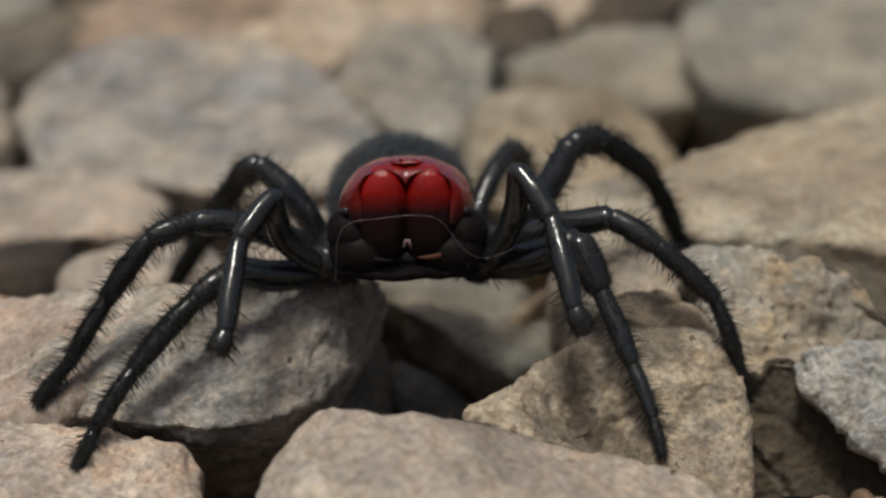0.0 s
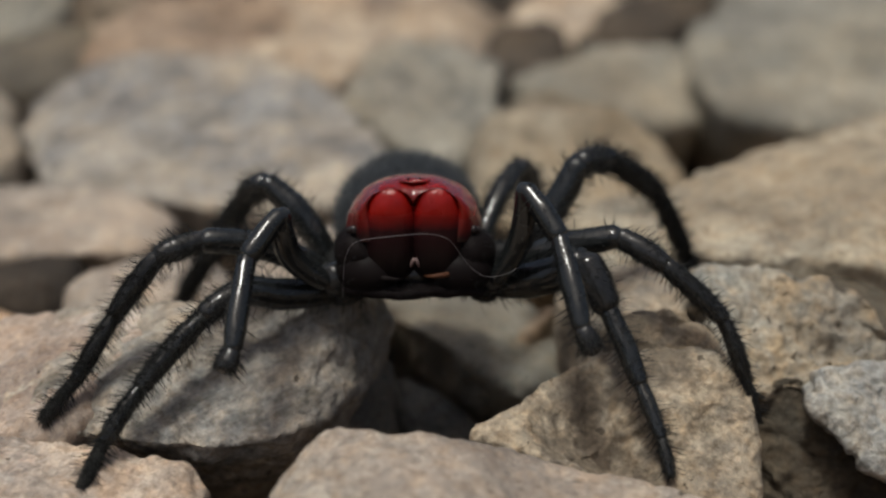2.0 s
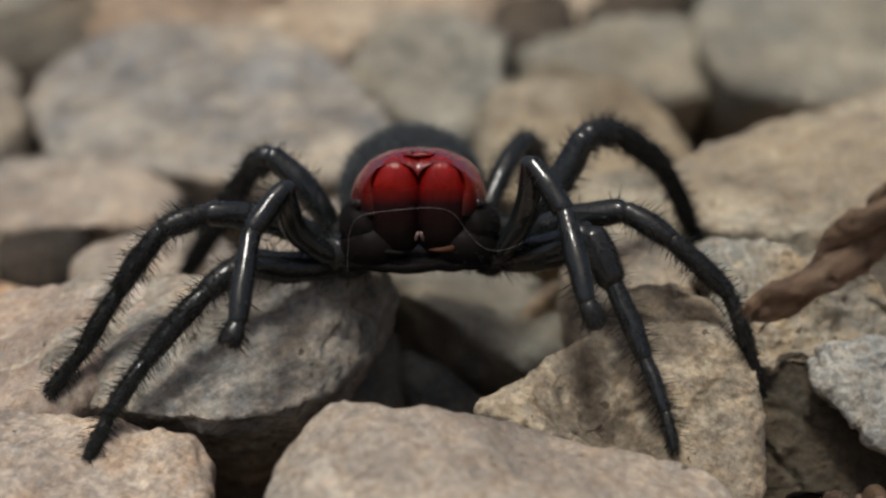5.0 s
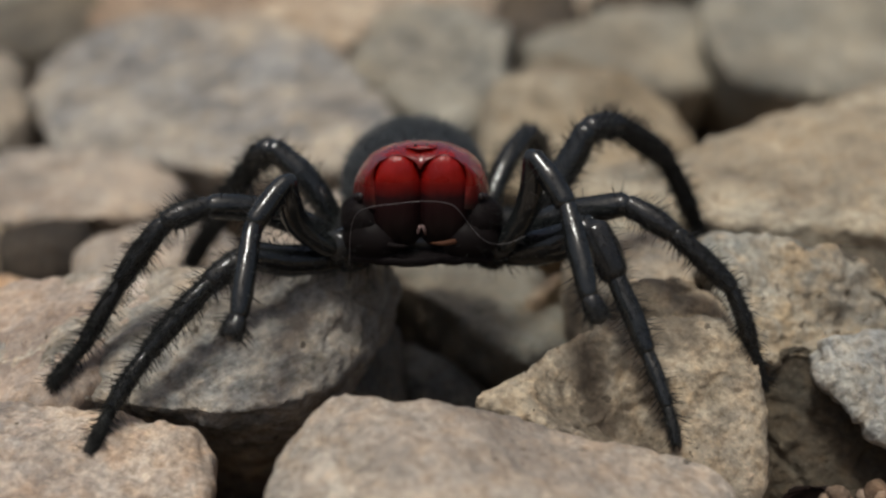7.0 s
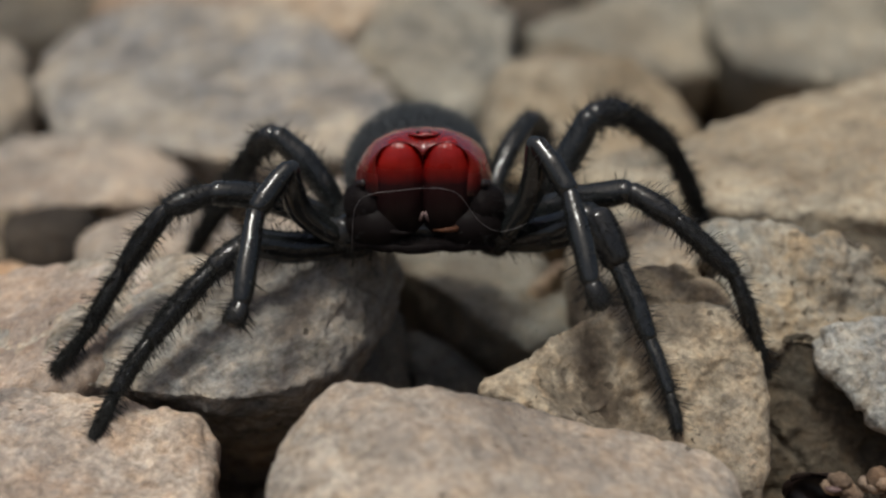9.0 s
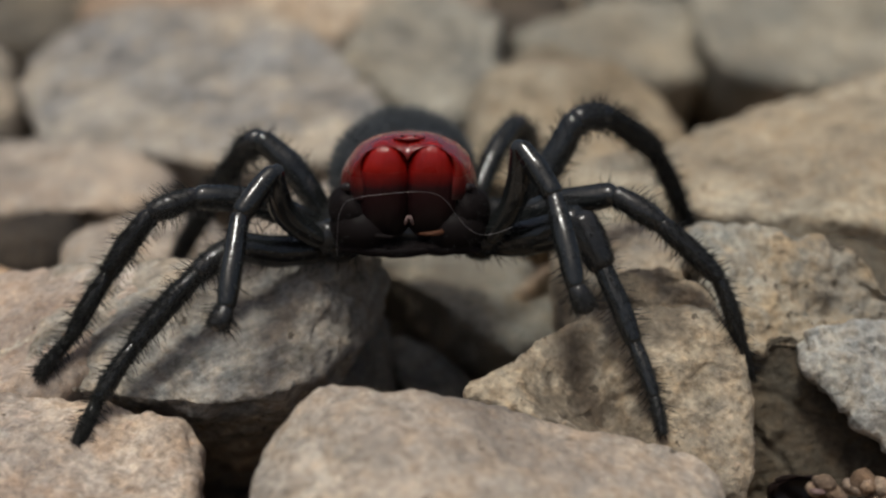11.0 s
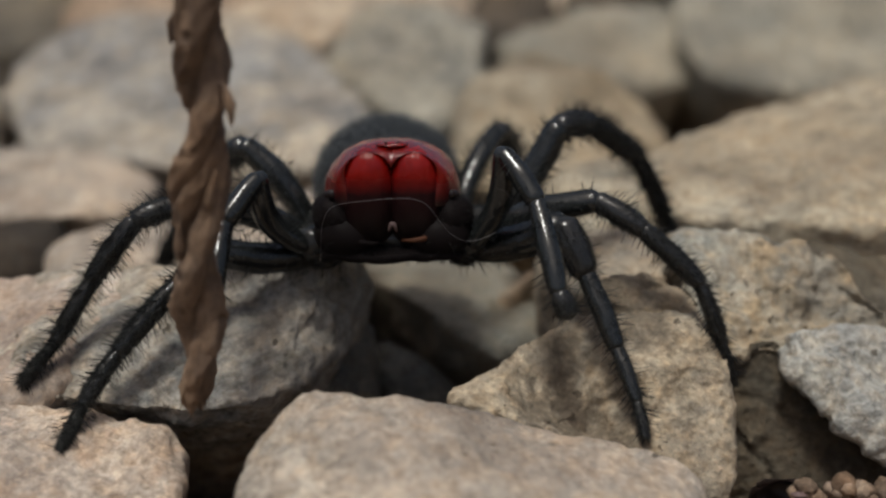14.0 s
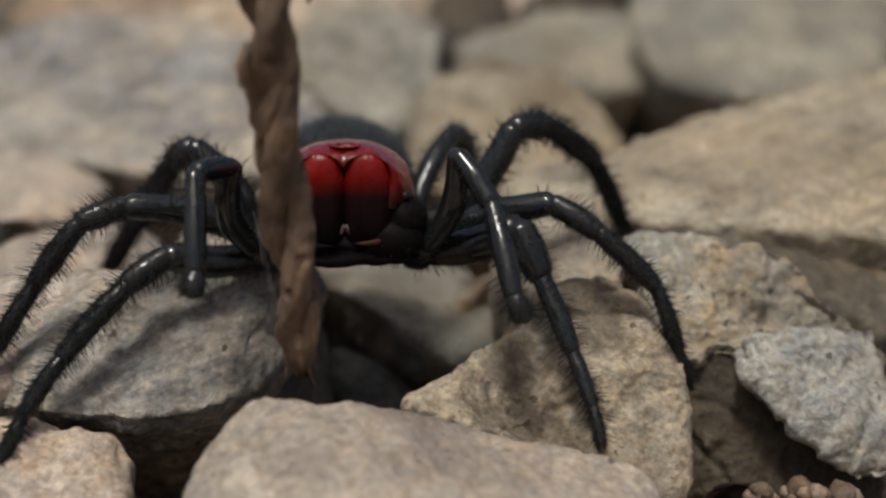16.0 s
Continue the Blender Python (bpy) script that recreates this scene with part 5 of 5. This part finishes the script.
TWIG_PATH = [
    (0.0, (14.25, 30.00, -1.97), (0.800, 0.180, 0.573), 0),
    (4.2, (13.78, 30.00, -1.64), (0.793, 0.182, 0.582), 0),
    (4.8, (13.70, 44.00, 7.01), (0.514, -0.438, 0.738), 0),
    (5.5, (13.01, 43.00, 6.12), (0.541, -0.440, 0.717), 0),
    (5.8, (10.43, 40.00, 5.01), (0.560, -0.373, 0.740), 20),
    (5.9, (11.22, 36.00, 2.35), (0.787, 0.000, 0.617), 20),
    (6.0, (11.91, 36.00, 1.95), (0.775, 0.000, 0.632), 20),
    (6.1, (11.07, 36.00, 1.75), (0.797, 0.000, 0.604), 20),
    (6.2, (13.07, 34.00, -0.47), (0.765, 0.000, 0.644), 20),
    (6.6, (13.94, 30.00, -2.04), (0.787, 0.182, 0.589), 0),
    (7.5, (60.00, -40.00, 12.00), (0.500, 0.100, 0.850), 0),
    (10.5, (70.00, -20.00, 20.00), (0.300, 0.000, 0.950), 0),
    (11.3, (33.91, 41.00, -1.89), (-0.176, -0.089, 0.980), 0),
    (11.4, (27.68, 41.00, 5.00), (-0.199, -0.110, 0.974), 0),
    (11.5, (17.88, 41.00, 12.50), (-0.178, -0.124, 0.976), 0),
    (11.6, (9.90, 41.00, 28.47), (-0.197, -0.154, 0.968), 0),
    (11.8, (60.00, -30.00, 40.00), (0.100, 0.000, 0.990), 0),
    (12.0, (-60.00, -30.00, 40.00), (-0.100, 0.000, 0.990), 0),
    (12.1, (-24.06, 43.30, 8.31), (0.069, -0.059, 0.996), 0),
    (12.2, (-18.47, 43.30, 8.82), (0.001, -0.061, 0.998), 0),
    (12.3, (-9.66, 43.30, 10.20), (-0.104, -0.069, 0.992), 0),
    (12.4, (-18.12, 43.30, 5.72), (0.177, -0.047, 0.983), 70),
    (12.5, (-13.00, 43.30, 6.51), (0.041, -0.051, 0.998), 70),
    (12.6, (-5.65, 43.30, 5.17), (-0.044, -0.046, 0.998), 70),
    (12.7, (-8.73, 43.30, 3.57), (0.048, -0.042, 0.998), 70),
    (12.8, (-7.48, 43.30, 3.87), (0.019, -0.042, 0.999), 70),
    (12.9, (-7.91, 43.30, 4.58), (0.024, -0.044, 0.999), 70),
    (13.0, (-9.91, 43.30, 5.29), (0.023, -0.046, 0.999), 70),
    (13.1, (-9.97, 43.30, 4.34), (0.015, -0.044, 0.999), 70),
    (13.2, (-10.66, 43.30, 3.98), (0.019, -0.043, 0.999), 70),
    (13.3, (-11.05, 43.30, 3.60), (0.021, -0.042, 0.999), 70),
    (13.5, (-11.23, 43.30, 2.96), (0.048, -0.040, 0.998), 70),
    (13.6, (-10.84, 43.30, 2.65), (0.061, -0.040, 0.997), 70),
    (13.8, (-9.88, 43.30, 2.59), (0.084, -0.039, 0.996), 70),
    (14.0, (-9.81, 43.30, 2.39), (0.094, -0.039, 0.995), 70),
    (14.2, (-9.80, 43.30, 3.25), (0.087, -0.041, 0.995), 70),
    (14.3, (-9.51, 43.30, 4.02), (0.077, -0.043, 0.996), 70),
    (14.5, (-8.84, 43.30, 4.71), (0.040, -0.045, 0.998), 70),
    (14.6, (-7.67, 43.30, 4.42), (0.039, -0.044, 0.998), 70),
    (14.7, (-3.97, 44.20, 5.28), (-0.013, -0.105, 0.994), 70),
    (14.8, (-2.49, 44.20, 5.33), (0.000, -0.105, 0.994), 70),
    (14.9, (-2.95, 44.20, 5.67), (-0.013, -0.107, 0.994), 70),
    (15.0, (-2.93, 44.20, 4.24), (-0.006, -0.098, 0.995), 70),
    (15.1, (-3.00, 44.20, 3.38), (-0.032, -0.093, 0.995), 70),
    (15.2, (-3.09, 44.20, 2.93), (-0.054, -0.091, 0.994), 70),
    (15.3, (-3.10, 44.20, 2.77), (-0.057, -0.090, 0.994), 70),
    (15.5, (-3.51, 44.20, 2.52), (-0.095, -0.089, 0.991), 70),
    (15.6, (-3.79, 44.20, 3.12), (-0.087, -0.093, 0.992), 70),
    (15.8, (-3.31, 44.20, 3.91), (-0.072, -0.097, 0.993), 70),
    (16.0, (-2.83, 44.20, 3.88), (-0.054, -0.098, 0.994), 70),
]

PALP_PATH = [
    (0.0, [(-5.52, 51.20, 7.39), (-7.45, 49.60, 11.32), (-8.89, 48.00, 9.60), (-9.21, 45.00, 6.19), (-9.58, 44.50, 5.37)]),
    (13.9, [(-5.52, 51.20, 7.39), (-7.45, 49.60, 11.32), (-8.89, 48.00, 9.60), (-9.21, 45.00, 6.19), (-9.58, 44.50, 5.37)]),
    (14.2, [(-5.52, 51.20, 7.39), (-7.32, 49.77, 11.44), (-8.70, 47.93, 9.92), (-9.17, 45.34, 6.20), (-9.39, 44.81, 5.36)]),
    (14.4, [(-5.52, 51.20, 7.39), (-6.58, 49.94, 11.75), (-8.20, 47.72, 11.76), (-8.55, 45.28, 7.93), (-8.73, 44.73, 7.09)]),
    (14.6, [(-5.52, 51.20, 7.39), (-6.50, 50.00, 11.79), (-8.02, 47.72, 11.49), (-8.01, 45.24, 7.67), (-8.11, 44.65, 6.84)]),
    (14.8, [(-5.52, 51.20, 7.39), (-6.63, 50.01, 11.76), (-7.90, 47.64, 11.15), (-7.57, 45.07, 7.40), (-7.74, 44.47, 6.60)]),
    (15.0, [(-5.52, 51.20, 7.39), (-6.50, 50.03, 11.79), (-7.87, 47.70, 11.23), (-7.49, 45.16, 7.47), (-7.55, 44.57, 6.64)]),
    (15.2, [(-5.52, 51.20, 7.39), (-6.49, 49.99, 11.78), (-7.32, 47.46, 11.06), (-7.00, 45.08, 7.19), (-7.05, 44.43, 6.41)]),
    (15.5, [(-5.52, 51.20, 7.39), (-6.68, 50.03, 11.75), (-7.70, 47.50, 11.36), (-7.55, 45.30, 7.37), (-7.62, 44.72, 6.54)]),
    (15.8, [(-5.52, 51.20, 7.39), (-6.48, 50.04, 11.80), (-7.72, 47.59, 11.98), (-7.59, 45.28, 8.05), (-7.71, 44.72, 7.20)]),
    (16.0, [(-5.52, 51.20, 7.39), (-6.29, 50.05, 11.84), (-7.62, 47.65, 12.12), (-7.43, 45.23, 8.26), (-7.55, 44.68, 7.41)]),
]


def motions():
    rows = []
    for t, tip, way, spin in TWIG_PATH:
        rows.append((t, Matrix.Translation(Vector(tip) * MM) @ Vector(way).to_track_quat("Z", "Y").to_matrix().to_4x4() @ pose(0, 0, 0, 0, 0, spin)))
    walk(twig, rows)
    back = WORLD[palp_root.name].inverted()
    for i, ob in enumerate(MOVING):
        rows = [(t, back @ segment_pose(j[i], j[i + 1])) for t, j in PALP_PATH]
        walk(ob, rows)
    at = Matrix.Translation(silk_root * MM)
    walk(silk, [(0.0, at), (14.6, at), (14.75, pose(0.2 * MM, -0.6 * MM, 0) @ at @ pose(0, 0, 0, 0, 0, -45)), (14.9, pose(0, -0.9 * MM, -0.5 * MM) @ at @ pose(0, 0, 0, 0, 0, -80)),
                (15.5, pose(-0.5 * MM, -0.8 * MM, -0.8 * MM) @ at @ pose(0, 0, 0, 0, 0, -84)), (16.0, pose(-0.3 * MM, -0.8 * MM, 0.2 * MM) @ at @ pose(0, 0, 0, 0, 0, -80))])


motions()
